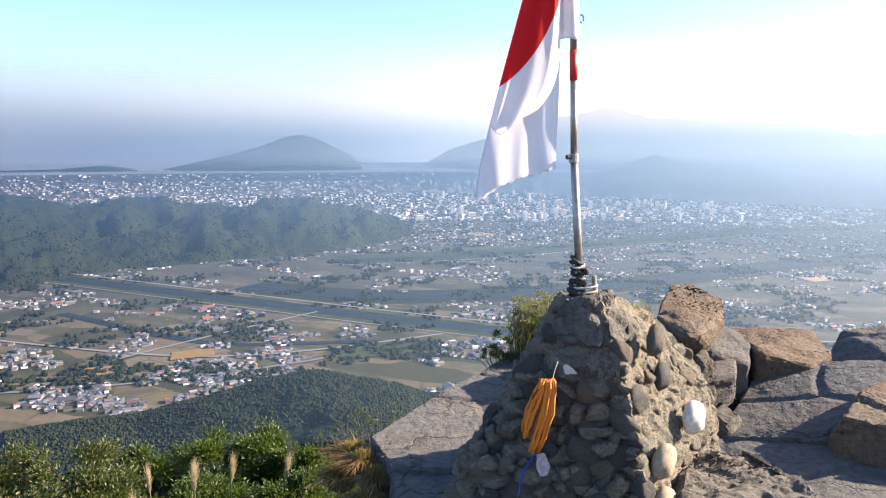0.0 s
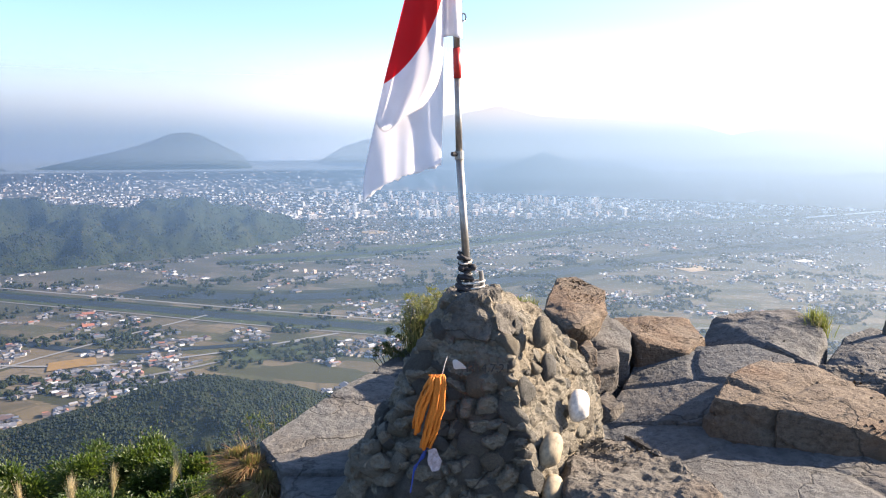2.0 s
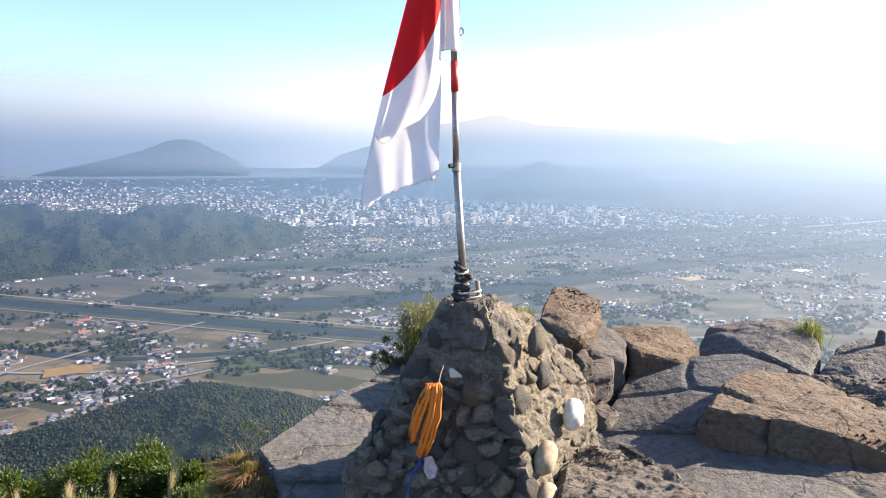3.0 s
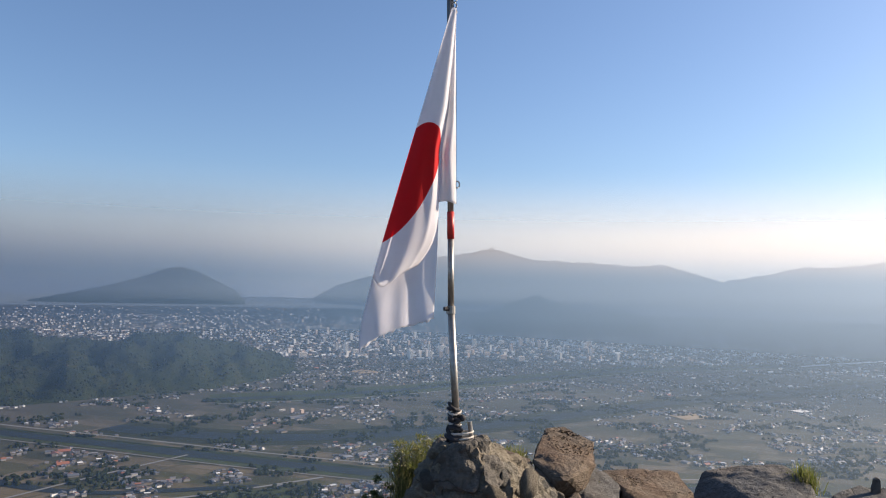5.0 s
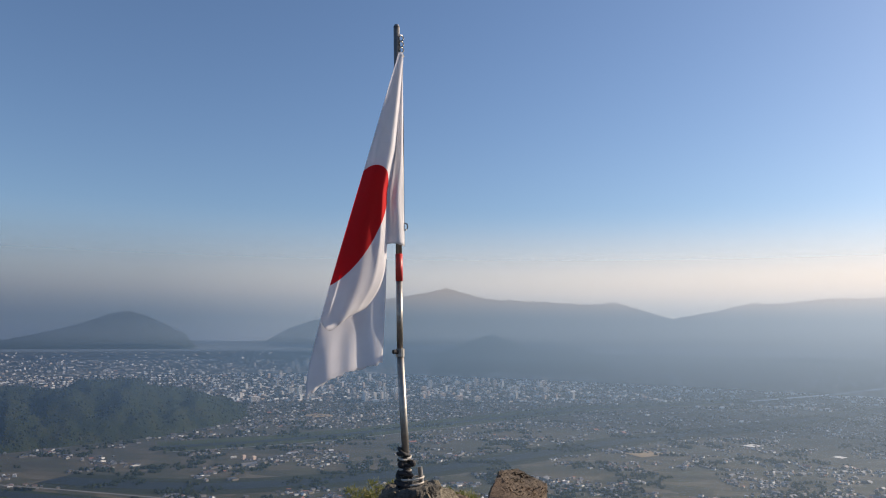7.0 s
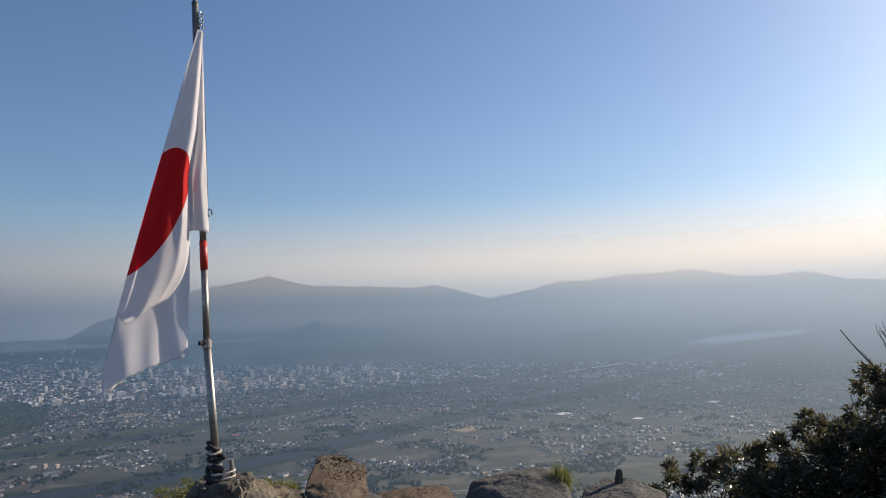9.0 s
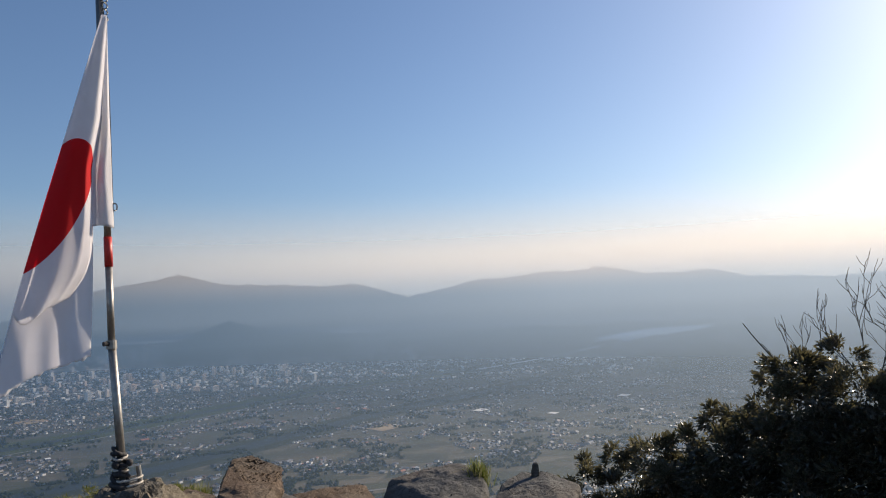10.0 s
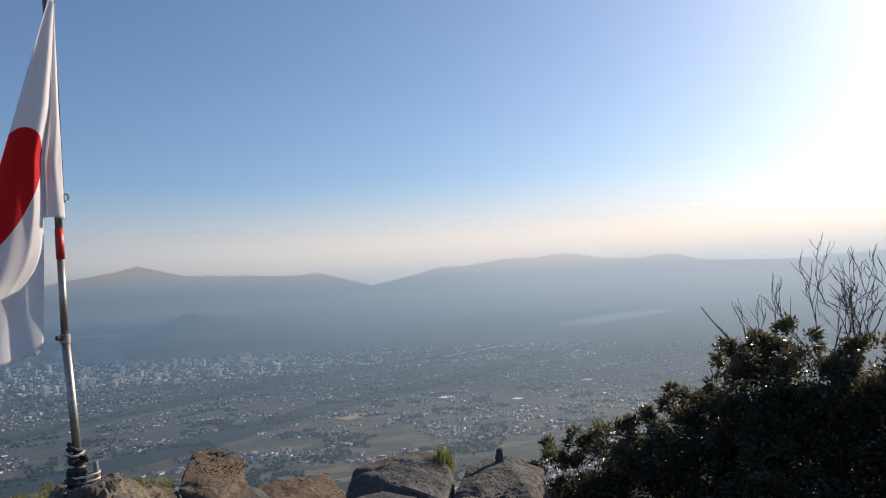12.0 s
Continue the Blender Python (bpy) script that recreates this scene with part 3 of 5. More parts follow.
def town(count, rng, low=1.35, high=22.5, size=1.0, paint=None):
    verts, faces, index = [], [], []
    made = 0
    while made < count:
        az = rng.uniform(-68, 36)
        el = -math.exp(rng.uniform(math.log(low), math.log(high)))
        x, y = polar(az, el)
        r = math.hypot(x, y)
        if ridge_blocks(x, y) or near_line(x, y, RIVER_A, 70) or near_line(x, y, RIVER_B, 80) or near_line(x, y, RIVER_C, 115):
            continue
        cl = noise.noise(Vector((x * 0.0045, y * 0.0045, 3.0))) + 0.7 * noise.noise(Vector((x * 0.014, y * 0.014, 9.0)))
        city = max(0.0, 1 - ((az - (0 if r < 4200 else 5)) / (24 if r < 4200 else 34)) ** 2) * max(0.0, min(1.0, (r - 2700) / 700))
        need = 0.17 - 0.9 * city - 0.08 * (r > 2600) - (0.05 if az < -8 else 0.0)
        if cl < need:
            continue
        p, s = squeeze(x, y, 0)
        w, d, h = rng.uniform(7, 12) * s * size, rng.uniform(8, 17) * s * size, rng.uniform(3.5, 7) * s * size
        if rng.random() < 0.05:
            w, d = w * 2.2, d * 2.2
        t = 0.45 + rng.choice((0, math.pi / 2)) + rng.gauss(0, 0.15)
        c, sn = math.cos(t), math.sin(t)
        b = len(verts)

        def put(a, bb, z):
            verts.append((p.x + a * c - bb * sn, p.y + a * sn + bb * c, p.z + z))
        w, d = w / 2, d / 2
        for z in (-1, h):
            for a, bb in ((-w, -d), (w, -d), (w, d), (-w, d)):
                put(a, bb, z)
        g = rng.choice((0.25, 0.35, 0.5, 0.02)) * w
        put(0, -d, h + g)
        put(0, d, h + g)
        faces.extend([(b, b + 1, b + 5, b + 8, b + 4), (b + 1, b + 2, b + 6, b + 5), (b + 2, b + 3, b + 7, b + 9, b + 6), (b + 3, b, b + 4, b + 7)])
        index.extend([0] * 4)
        k = len(verts)
        o = 0.1 * w
        for a, bb, z in ((-w - o, -d - o, h - .1), (0, -d - o, h + g + .25), (0, d + o, h + g + .25), (-w - o, d + o, h - .1), (w + o, -d - o, h - .1), (w + o, d + o, h - .1)):
            put(a, bb, z)
        faces.extend([(k, k + 1, k + 2, k + 3), (k + 1, k + 4, k + 5, k + 2)])
        index.extend([1, 1])
        made += 1
    ob = raw("houses", verts, faces, paint or HOUSE, index=index)
    tagged(ob, "countless small pale houses with dark tiled roofs", "houses", kind="stuff")


town(31000, random.Random(4), 1.8, 22.5, 0.72)
town(8500, random.Random(5), 2.15, 5.2, 1.4, CITY)
town(700, random.Random(6), 1.6, 2.4, 2.2, CITY)


def groves(count, rng):
    """Clumps of trees over the plain."""
    ico = bmesh.new()
    bmesh.ops.create_icosphere(ico, subdivisions=1, radius=1)
    iv = [v.co.copy() for v in ico.verts]
    fi = [[v.index for v in f.verts] for f in ico.faces]
    ico.free()
    verts, faces = [], []
    made = 0
    while made < count:
        az = rng.uniform(-66, 36)
        el = -math.exp(rng.uniform(math.log(1.8), math.log(19.5)))
        x, y = polar(az, el)
        if noise.noise(Vector((x * 0.006, y * 0.006, 21.0))) < 0.12 or ridge_blocks(x, y) or near_line(x, y, RIVER_A, 40):
            continue
        p, s = squeeze(x, y, 2)
        for _ in range(3):
            q = p + Vector((rng.uniform(-14, 14), rng.uniform(-14, 14), 0)) * s
            sz = rng.uniform(3, 7) * s
            b = len(verts)
            for v in iv:
                verts.append(q + v * sz * rng.uniform(0.7, 1.25))
            faces.extend([[b + i for i in f] for f in fi])
        made += 1
    tagged(raw("groves", verts, faces, FOREST), "dark clumps of trees among fields and houses", "trees", kind="stuff")


groves(6500, random.Random(8))


def towers(rng):
    """Apartment and office blocks of the town centre."""
    wall = Nodes("tower walls", 0.75, spec=0.3)
    wall.colour(wall.ramp(wall.rnd(), [(0, (0.66, 0.6, 0.53)), (0.4, (0.8, 0.78, 0.74)), (0.8, (0.7, 0.53, 0.42))]))
    glass = plain("window bands", (0.08, 0.09, 0.1), 0.2)

    def box(bm, w, d, z0, z1):
        vs = [bm.verts.new((a * w / 2, b * d / 2, z)) for z in (z0, z1) for a, b in ((-1, -1), (1, -1), (1, 1), (-1, 1))]
        for f in ((0, 1, 5, 4), (1, 2, 6, 5), (2, 3, 7, 6), (3, 0, 4, 7), (4, 5, 6, 7)):
            bm.faces.new([vs[i] for i in f])

    kinds = []
    for w, d, h in ((16, 24, 34), (14, 40, 26), (18, 20, 45)):
        e = base("apartment_building", (0, 0, -1000), "pale multi-storey apartment building in the town centre", "building", "town centre blocks")
        bm = bmesh.new()
        box(bm, w, d, -2, h)
        body = part("wall", bm, wall.m, e)
        bm = bmesh.new()
        box(bm, w * 0.4, d * 0.3, h, h + 3)
        part("roof_house", bm, wall.m, e)
        for k in range(int(h / 3.4)):
            bm = bmesh.new()
            box(bm, w + 0.5, d * 0.94, 1.2 + k * 3.4, 2.8 + k * 3.4)
            part("window_band", bm, glass, body)
        kinds.append(e)
    spots = []
    while len(spots) < 170:
        az, el = rng.gauss(-9, 8), -rng.uniform(2.3, 5.2)
        if -30 < az < 3:
            spots.append((az, el))
    spots += [(-5.9, -6.3), (-6.8, -6.2), (-5.2, -6.45), (2.4, -9.1), (1.7, -9.15), (3.1, -9.0)]
    for i, (az, el) in enumerate(spots):
        x, y = polar(az, el)
        p, s = squeeze(x, y)
        k = kinds[i % 3]
        m = Matrix.Translation(p) @ Matrix.Rotation(0.45 + rng.choice((0, 1.57)), 4, "Z")
        if i < 3:
            ob = k
            ob.matrix_basis = m
        else:
            ob = copy_thing(k, m)
        f = s * rng.uniform(0.7, 1.15) * (0.6 if el < -5.5 else 1)
        ob.scale = (f, f, f * (0.5 if el < -5.5 else 1))


towers(random.Random(12))


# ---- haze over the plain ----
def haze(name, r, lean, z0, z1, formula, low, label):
    """An added sheet standing in for haze round the summit, its top leaning in by lean metres a metre."""
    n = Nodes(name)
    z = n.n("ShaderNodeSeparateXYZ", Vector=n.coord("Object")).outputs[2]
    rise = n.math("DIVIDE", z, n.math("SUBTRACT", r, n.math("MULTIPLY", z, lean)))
    # The colour itself pales above the horizon, a painted sky rim.
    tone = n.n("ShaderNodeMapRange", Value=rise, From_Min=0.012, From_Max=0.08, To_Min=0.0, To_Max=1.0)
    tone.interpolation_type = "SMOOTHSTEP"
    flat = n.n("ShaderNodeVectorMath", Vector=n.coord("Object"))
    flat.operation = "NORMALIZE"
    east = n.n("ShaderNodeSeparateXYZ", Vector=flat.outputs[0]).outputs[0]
    # Painted glow: the colour is lightened towards the sun.
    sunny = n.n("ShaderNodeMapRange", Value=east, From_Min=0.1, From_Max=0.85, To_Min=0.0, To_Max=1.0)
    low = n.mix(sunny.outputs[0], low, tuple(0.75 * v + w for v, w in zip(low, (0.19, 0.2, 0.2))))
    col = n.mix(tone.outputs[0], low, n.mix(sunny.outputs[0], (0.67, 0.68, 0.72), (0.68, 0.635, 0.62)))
    d = n.n("ShaderNodeBsdfDiffuse", Color=col)
    tl = n.n("ShaderNodeBsdfTranslucent", Color=col)
    half = n.n("ShaderNodeMixShader")
    n.t.links.new(d.outputs[0], half.inputs[1])
    n.t.links.new(tl.outputs[0], half.inputs[2])
    half.inputs[0].default_value = 0.7
    clear = n.n("ShaderNodeBsdfTransparent")
    mixn = n.n("ShaderNodeMixShader")
    n.put(mixn.inputs[0], formula(n, rise))
    n.t.links.new(clear.outputs[0], mixn.inputs[1])
    n.t.links.new(half.outputs[0], mixn.inputs[2])
    n.t.links.new(mixn.outputs[0], n.t.nodes["Material Output"].inputs["Surface"])
    verts, faces = [], []
    steps, rows = 240, 6
    for k in range(steps):
        a = 2 * math.pi * k / steps
        for i in range(rows + 1):
            z = z0 + (z1 - z0) * i / rows
            verts.append(((r - lean * z) * math.sin(a), (r - lean * z) * math.cos(a), z))
    m = rows + 1
    for k in range(steps):
        j = (k + 1) % steps
        for i in range(rows):
            faces.append((m * k + i, m * j + i, m * j + i + 1, m * k + i + 1))
    return tagged(raw(name, verts, faces, n.m, smooth=True), label, "haze", kind="structure")


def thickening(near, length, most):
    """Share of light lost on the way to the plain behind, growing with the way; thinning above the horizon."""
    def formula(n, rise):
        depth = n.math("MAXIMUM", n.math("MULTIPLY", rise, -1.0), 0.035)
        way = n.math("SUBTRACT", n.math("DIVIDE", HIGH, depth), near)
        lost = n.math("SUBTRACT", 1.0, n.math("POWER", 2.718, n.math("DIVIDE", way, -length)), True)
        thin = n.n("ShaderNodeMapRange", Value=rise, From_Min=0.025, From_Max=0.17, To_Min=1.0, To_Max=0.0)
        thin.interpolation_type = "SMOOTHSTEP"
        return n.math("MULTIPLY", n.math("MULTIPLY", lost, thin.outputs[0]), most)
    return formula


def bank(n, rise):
    """Haze veil: thickest about the horizon, denser towards the sunny side to paint its glare."""
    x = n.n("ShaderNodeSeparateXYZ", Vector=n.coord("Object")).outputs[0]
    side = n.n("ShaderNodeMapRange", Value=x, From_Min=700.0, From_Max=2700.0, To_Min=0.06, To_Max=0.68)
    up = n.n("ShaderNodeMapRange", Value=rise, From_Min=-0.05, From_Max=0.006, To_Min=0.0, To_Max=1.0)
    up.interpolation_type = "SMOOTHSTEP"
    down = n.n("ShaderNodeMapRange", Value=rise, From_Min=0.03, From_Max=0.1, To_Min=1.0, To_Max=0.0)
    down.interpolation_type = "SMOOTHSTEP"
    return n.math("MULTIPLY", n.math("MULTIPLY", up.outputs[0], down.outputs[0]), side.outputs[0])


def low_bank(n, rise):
    """Added haze veil that pales the hills and mountains behind it, fading towards +x."""
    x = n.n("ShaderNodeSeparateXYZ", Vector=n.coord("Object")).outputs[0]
    fade_x = n.n("ShaderNodeMapRange", Value=x, From_Min=900.0, From_Max=2500.0, To_Min=0.42, To_Max=0.0)
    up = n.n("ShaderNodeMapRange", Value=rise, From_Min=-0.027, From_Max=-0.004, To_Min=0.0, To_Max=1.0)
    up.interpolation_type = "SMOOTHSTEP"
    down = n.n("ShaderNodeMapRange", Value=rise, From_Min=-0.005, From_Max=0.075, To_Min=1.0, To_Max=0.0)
    return n.math("MULTIPLY", n.math("MULTIPLY", up.outputs[0], down.outputs[0]), fade_x.outputs[0])


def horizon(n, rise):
    """Added veil behind the mountains: paints the sky's pale rim, opaque below the horizon."""
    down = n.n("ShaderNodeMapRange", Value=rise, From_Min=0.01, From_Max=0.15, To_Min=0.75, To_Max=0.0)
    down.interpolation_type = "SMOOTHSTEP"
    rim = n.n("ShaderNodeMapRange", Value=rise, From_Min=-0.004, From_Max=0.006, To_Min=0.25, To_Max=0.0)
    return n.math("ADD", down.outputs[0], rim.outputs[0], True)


# Haze and sunward glow are put into these sheets' opacity and colour.
haze("haze", 4440, 0.577, -112, 400, low_bank, (0.6, 0.69, 0.78), "added pale haze sheet in front of the mountains")
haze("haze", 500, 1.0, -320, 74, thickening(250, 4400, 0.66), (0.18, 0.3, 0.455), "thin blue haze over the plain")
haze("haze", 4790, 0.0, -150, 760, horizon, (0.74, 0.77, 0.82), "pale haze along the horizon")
haze("haze", 4150, 0.577, -150, 400, bank, (0.31, 0.4, 0.52), "added haze sheet before the far mountains")

# ---- the summit ----
ROCK_THINGS = [
    ("boulder", [(1.17, 4.1, -0.9), (1.37, 4.55, -0.8), (1.53, 4.62, -0.8), (1.64, 4.35, -0.85), (1.56, 4.1, -0.93), (1.46, 4.04, -1.08), (1.26, 3.95, -1.08), (1.24, 3.86, -0.95), (1.29, 3.8, -0.93), (1.3, 4.4, -1.1), (1.55, 4.4, -1.1)], "tilted squarish boulder of ochre granite", ROCK_WARM, 0.02),
    ("rock", [(0.9, 4.2, -0.88), (1.19, 4.14, -0.88), (1.12, 3.9, -0.95), (0.94, 3.95, -0.93), (1.1, 4.46, -0.9), (0.88, 3.95, -1.6), (1.2, 3.9, -1.6), (1.2, 4.4, -1.6), (0.9, 4.4, -1.6)], "flat-topped brown rock behind the cairn", ROCK_WARM, 0.02),
    ("rock", [(1.08, 3.95, -0.91), (1.23, 4.12, -0.92), (1.29, 4.0, -0.93), (1.22, 3.8, -1.02), (1.07, 3.74, -1.01), (1.05, 3.72, -1.5), (1.3, 3.75, -1.5), (1.3, 4.1, -1.5), (1.08, 4.1, -1.5)], "upright grey brown rock beside the cairn", ROCK_WARM, 0.02),
    ("rock", [(1.33, 4.02, -1.08), (1.47, 4.17, -1.0), (1.63, 4.35, -0.98), (1.72, 4.12, -1.04), (1.66, 3.98, -1.13), (1.45, 3.95, -1.06), (1.35, 4.0, -1.6), (1.66, 4.0, -1.6), (1.7, 4.35, -1.6), (1.4, 4.3, -1.6)], "rounded grey rock in the heap", ROCK_GREY, 0.025),
    ("rock", [(1.24, 3.85, -1.14), (1.36, 4.0, -1.11), (1.58, 3.98, -1.09), (1.54, 3.84, -1.14), (1.3, 3.76, -1.17), (1.24, 3.74, -1.34), (1.5, 3.84, -1.3), (1.6, 4.0, -1.6), (1.3, 4.0, -1.6)], "rounded grey rock in the heap", ROCK_GREY, 0.025),
    ("rock", [(1.75, 4.6, -1.06), (2.25, 4.5, -1.05), (2.22, 4.17, -1.1), (2.0, 3.98, -1.14), (1.74, 4.02, -1.1), (1.7, 4.06, -1.06), (1.7, 4.0, -1.6), (2.0, 3.95, -1.6), (2.3, 4.2, -1.6), (2.2, 4.6, -1.6), (1.75, 4.6, -1.6)], "long brown rock with a split face", ROCK_WARM, 0.02),
    ("rock", [(2.38, 4.65, -1.27), (2.56, 4.8, -1.14), (2.77, 4.8, -1.1), (3.1, 4.7, -1.06), (3.1, 4.35, -1.12), (2.83, 4.0, -1.27), (2.44, 4.2, -1.3), (2.6, 4.15, -1.15), (2.3, 4.3, -1.8), (2.9, 3.9, -1.8), (3.2, 4.4, -1.8), (3.0, 4.9, -1.8), (2.4, 4.8, -1.8)], "big rounded grey rock on the edge", ROCK_GREY, 0.03),
    ("rock", [(2.86, 4.03, -1.27), (3.16, 4.28, -1.16), (3.4, 4.36, -1.11), (3.55, 4.27, -1.11), (3.66, 4.0, -1.2), (3.2, 3.6, -1.25), (2.95, 3.7, -1.25), (2.8, 3.7, -1.8), (3.3, 3.5, -1.8), (3.8, 4.0, -1.8), (3.5, 4.5, -1.8), (2.9, 4.2, -1.8)], "big domed grey rock on the edge", ROCK_GREY, 0.03),
    ("rock", [(2.6, 3.75, -1.26), (2.75, 3.95, -1.22), (3.0, 3.85, -1.22), (2.95, 3.5, -1.2), (2.8, 3.35, -1.28), (2.6, 3.5, -1.7), (3.0, 3.4, -1.7), (3.05, 3.9, -1.7), (2.6, 3.9, -1.7)], "low knobbly brown rock", ROCK, 0.045),
    ("rock", [(1.12, 3.62, -1.2), (1.24, 3.7, -1.17), (1.28, 3.58, -1.2), (1.2, 3.5, -1.24), (1.1, 3.5, -1.5), (1.3, 3.5, -1.5), (1.3, 3.72, -1.5), (1.1, 3.7, -1.5)], "small dark rock in the gap by the cairn", ROCK, 0.02),
    ("rock", [(1.3, 3.6, -1.25), (1.4, 3.66, -1.22), (1.46, 3.56, -1.26), (1.36, 3.48, -1.29), (1.28, 3.48, -1.5), (1.5, 3.5, -1.5), (1.45, 3.7, -1.5), (1.3, 3.7, -1.5)], "small dark rock in the gap by the slab", ROCK, 0.02),
    ("rock", [(1.3, 3.86, -1.04), (1.38, 3.92, -1.02), (1.4, 3.82, -1.06), (1.33, 3.78, -1.08), (1.28, 3.78, -1.3), (1.42, 3.8, -1.3), (1.42, 3.95, -1.3), (1.28, 3.92, -1.3)], "small rounded stone under the boulder", ROCK, 0.015),
    ("slab", [(1.3, 3.5, -1.37), (1.72, 3.26, -1.27), (1.95, 3.35, -1.17), (1.74, 4.12, -1.24), (2.1, 4.1, -1.15), (2.34, 3.95, -1.1), (2.4, 3.6, -1.1), (1.3, 3.48, -1.8), (2.0, 3.3, -1.8), (2.6, 3.7, -1.8), (2.5, 4.3, -1.8), (1.7, 4.2, -1.8)], "broad smooth slab of grey granite", ROCK_GREY, 0.012),
    ("rock", [(3.4, 4.2, -1.2), (3.46, 4.18, -1.2), (3.45, 4.25, -1.2), (3.4, 4.22, -1.06), (3.46, 4.2, -1.06), (3.44, 4.25, -1.05), (3.39, 4.25, -1.2)], "small loose stone on the domed rock", ROCK, 0.004),
    ("slab", [(1.72, 3.16, -1.13), (1.9, 3.02, -1.13), (1.95, 3.43, -1.09), (2.2, 3.58, -1.09), (2.45, 3.52, -1.11), (2.62, 3.2, -1.18), (2.25, 2.98, -1.15), (1.69, 3.14, -1.32), (1.86, 2.98, -1.32), (2.25, 2.95, -1.35), (2.6, 3.2, -1.4), (2.2, 3.6, -1.4), (1.75, 3.4, -1.4)], "thick block of brown granite with a shaded front", ROCK_WARM, 0.018),
    ("slab", [(1.93, 3.0, -1.13), (2.12, 2.86, -1.16), (2.34, 2.76, -1.24), (2.9, 2.7, -1.25), (2.9, 3.3, -1.24), (2.4, 3.1, -1.13), (1.9, 2.97, -1.32), (2.14, 2.82, -1.32), (2.36, 2.74, -1.34), (2.95, 2.65, -1.4), (2.9, 3.3, -1.4), (2.0, 3.1, -1.4)], "thick split block of brown granite", ROCK_WARM, 0.018),
    ("slab", [(1.05, 3.62, -1.4), (1.35, 3.51, -1.36), (1.7, 3.3, -1.31), (2.6, 3.2, -1.3), (3.2, 2.6, -1.3), (2.8, 1.7, -1.3), (1.9, 1.7, -1.31), (1.2, 2.2, -1.32), (1.0, 2.6, -1.36), (1.0, 3.6, -1.8), (3.2, 3.3, -1.8), (3.2, 1.7, -1.8), (1.8, 1.6, -1.8), (1.0, 2.2, -1.8)], "flat worn granite shelf", ROCK_GREY, 0.01),
    ("rock", [(1.05, 3.15, -1.23), (1.3, 3.14, -1.26), (1.3, 2.87, -1.22), (1.34, 2.64, -1.21), (1.35, 2.36, -1.19), (0.85, 2.3, -1.24), (0.8, 2.5, -1.22), (0.8, 3.2, -1.7), (1.4, 3.2, -1.7), (1.55, 2.4, -1.7), (1.3, 2.0, -1.7), (0.75, 2.1, -1.7)], "rough weathered outcrop beside the cairn", ROCK, 0.05),
    ("slab", [(-0.34, 3.38, -1.31), (-0.02, 4.05, -1.29), (0.44, 4.8, -1.28), (0.85, 4.5, -1.31), (0.75, 3.1, -1.33), (0.2, 3.02, -1.33), (-0.22, 3.08, -1.32), (-0.4, 3.4, -2.3), (0.45, 4.8, -2.3), (0.8, 3.2, -2.3), (-0.2, 3.1, -2.3)], "wide sunlit slab of grey granite", ROCK_GREY, 0.014),
    ("slab", [(-0.22, 3.1, -1.345), (0.2, 3.06, -1.35), (0.6, 3.06, -1.35), (0.6, 2.2, -1.38), (0.0, 2.25, -1.38), (-0.17, 2.9, -1.355), (-0.28, 3.1, -2.0), (0.6, 3.1, -2.0), (0.6, 2.1, -2.0), (-0.2, 2.2, -2.0)], "lower step of grey granite", ROCK_GREY, 0.016),
]
for i, (name, pts, label, m, amount) in enumerate(ROCK_THINGS):
    rock(name, pts, label, m, rough=amount, seed=i * 3.1, edge=0.019, chips=0.015 if amount > 0.04 else 0.003 if m is ROCK_GREY else 0.006, cracks=0.014 if name == "slab" else 0.006)


# ---- cairn ----
CAIRN_Z = -1.45


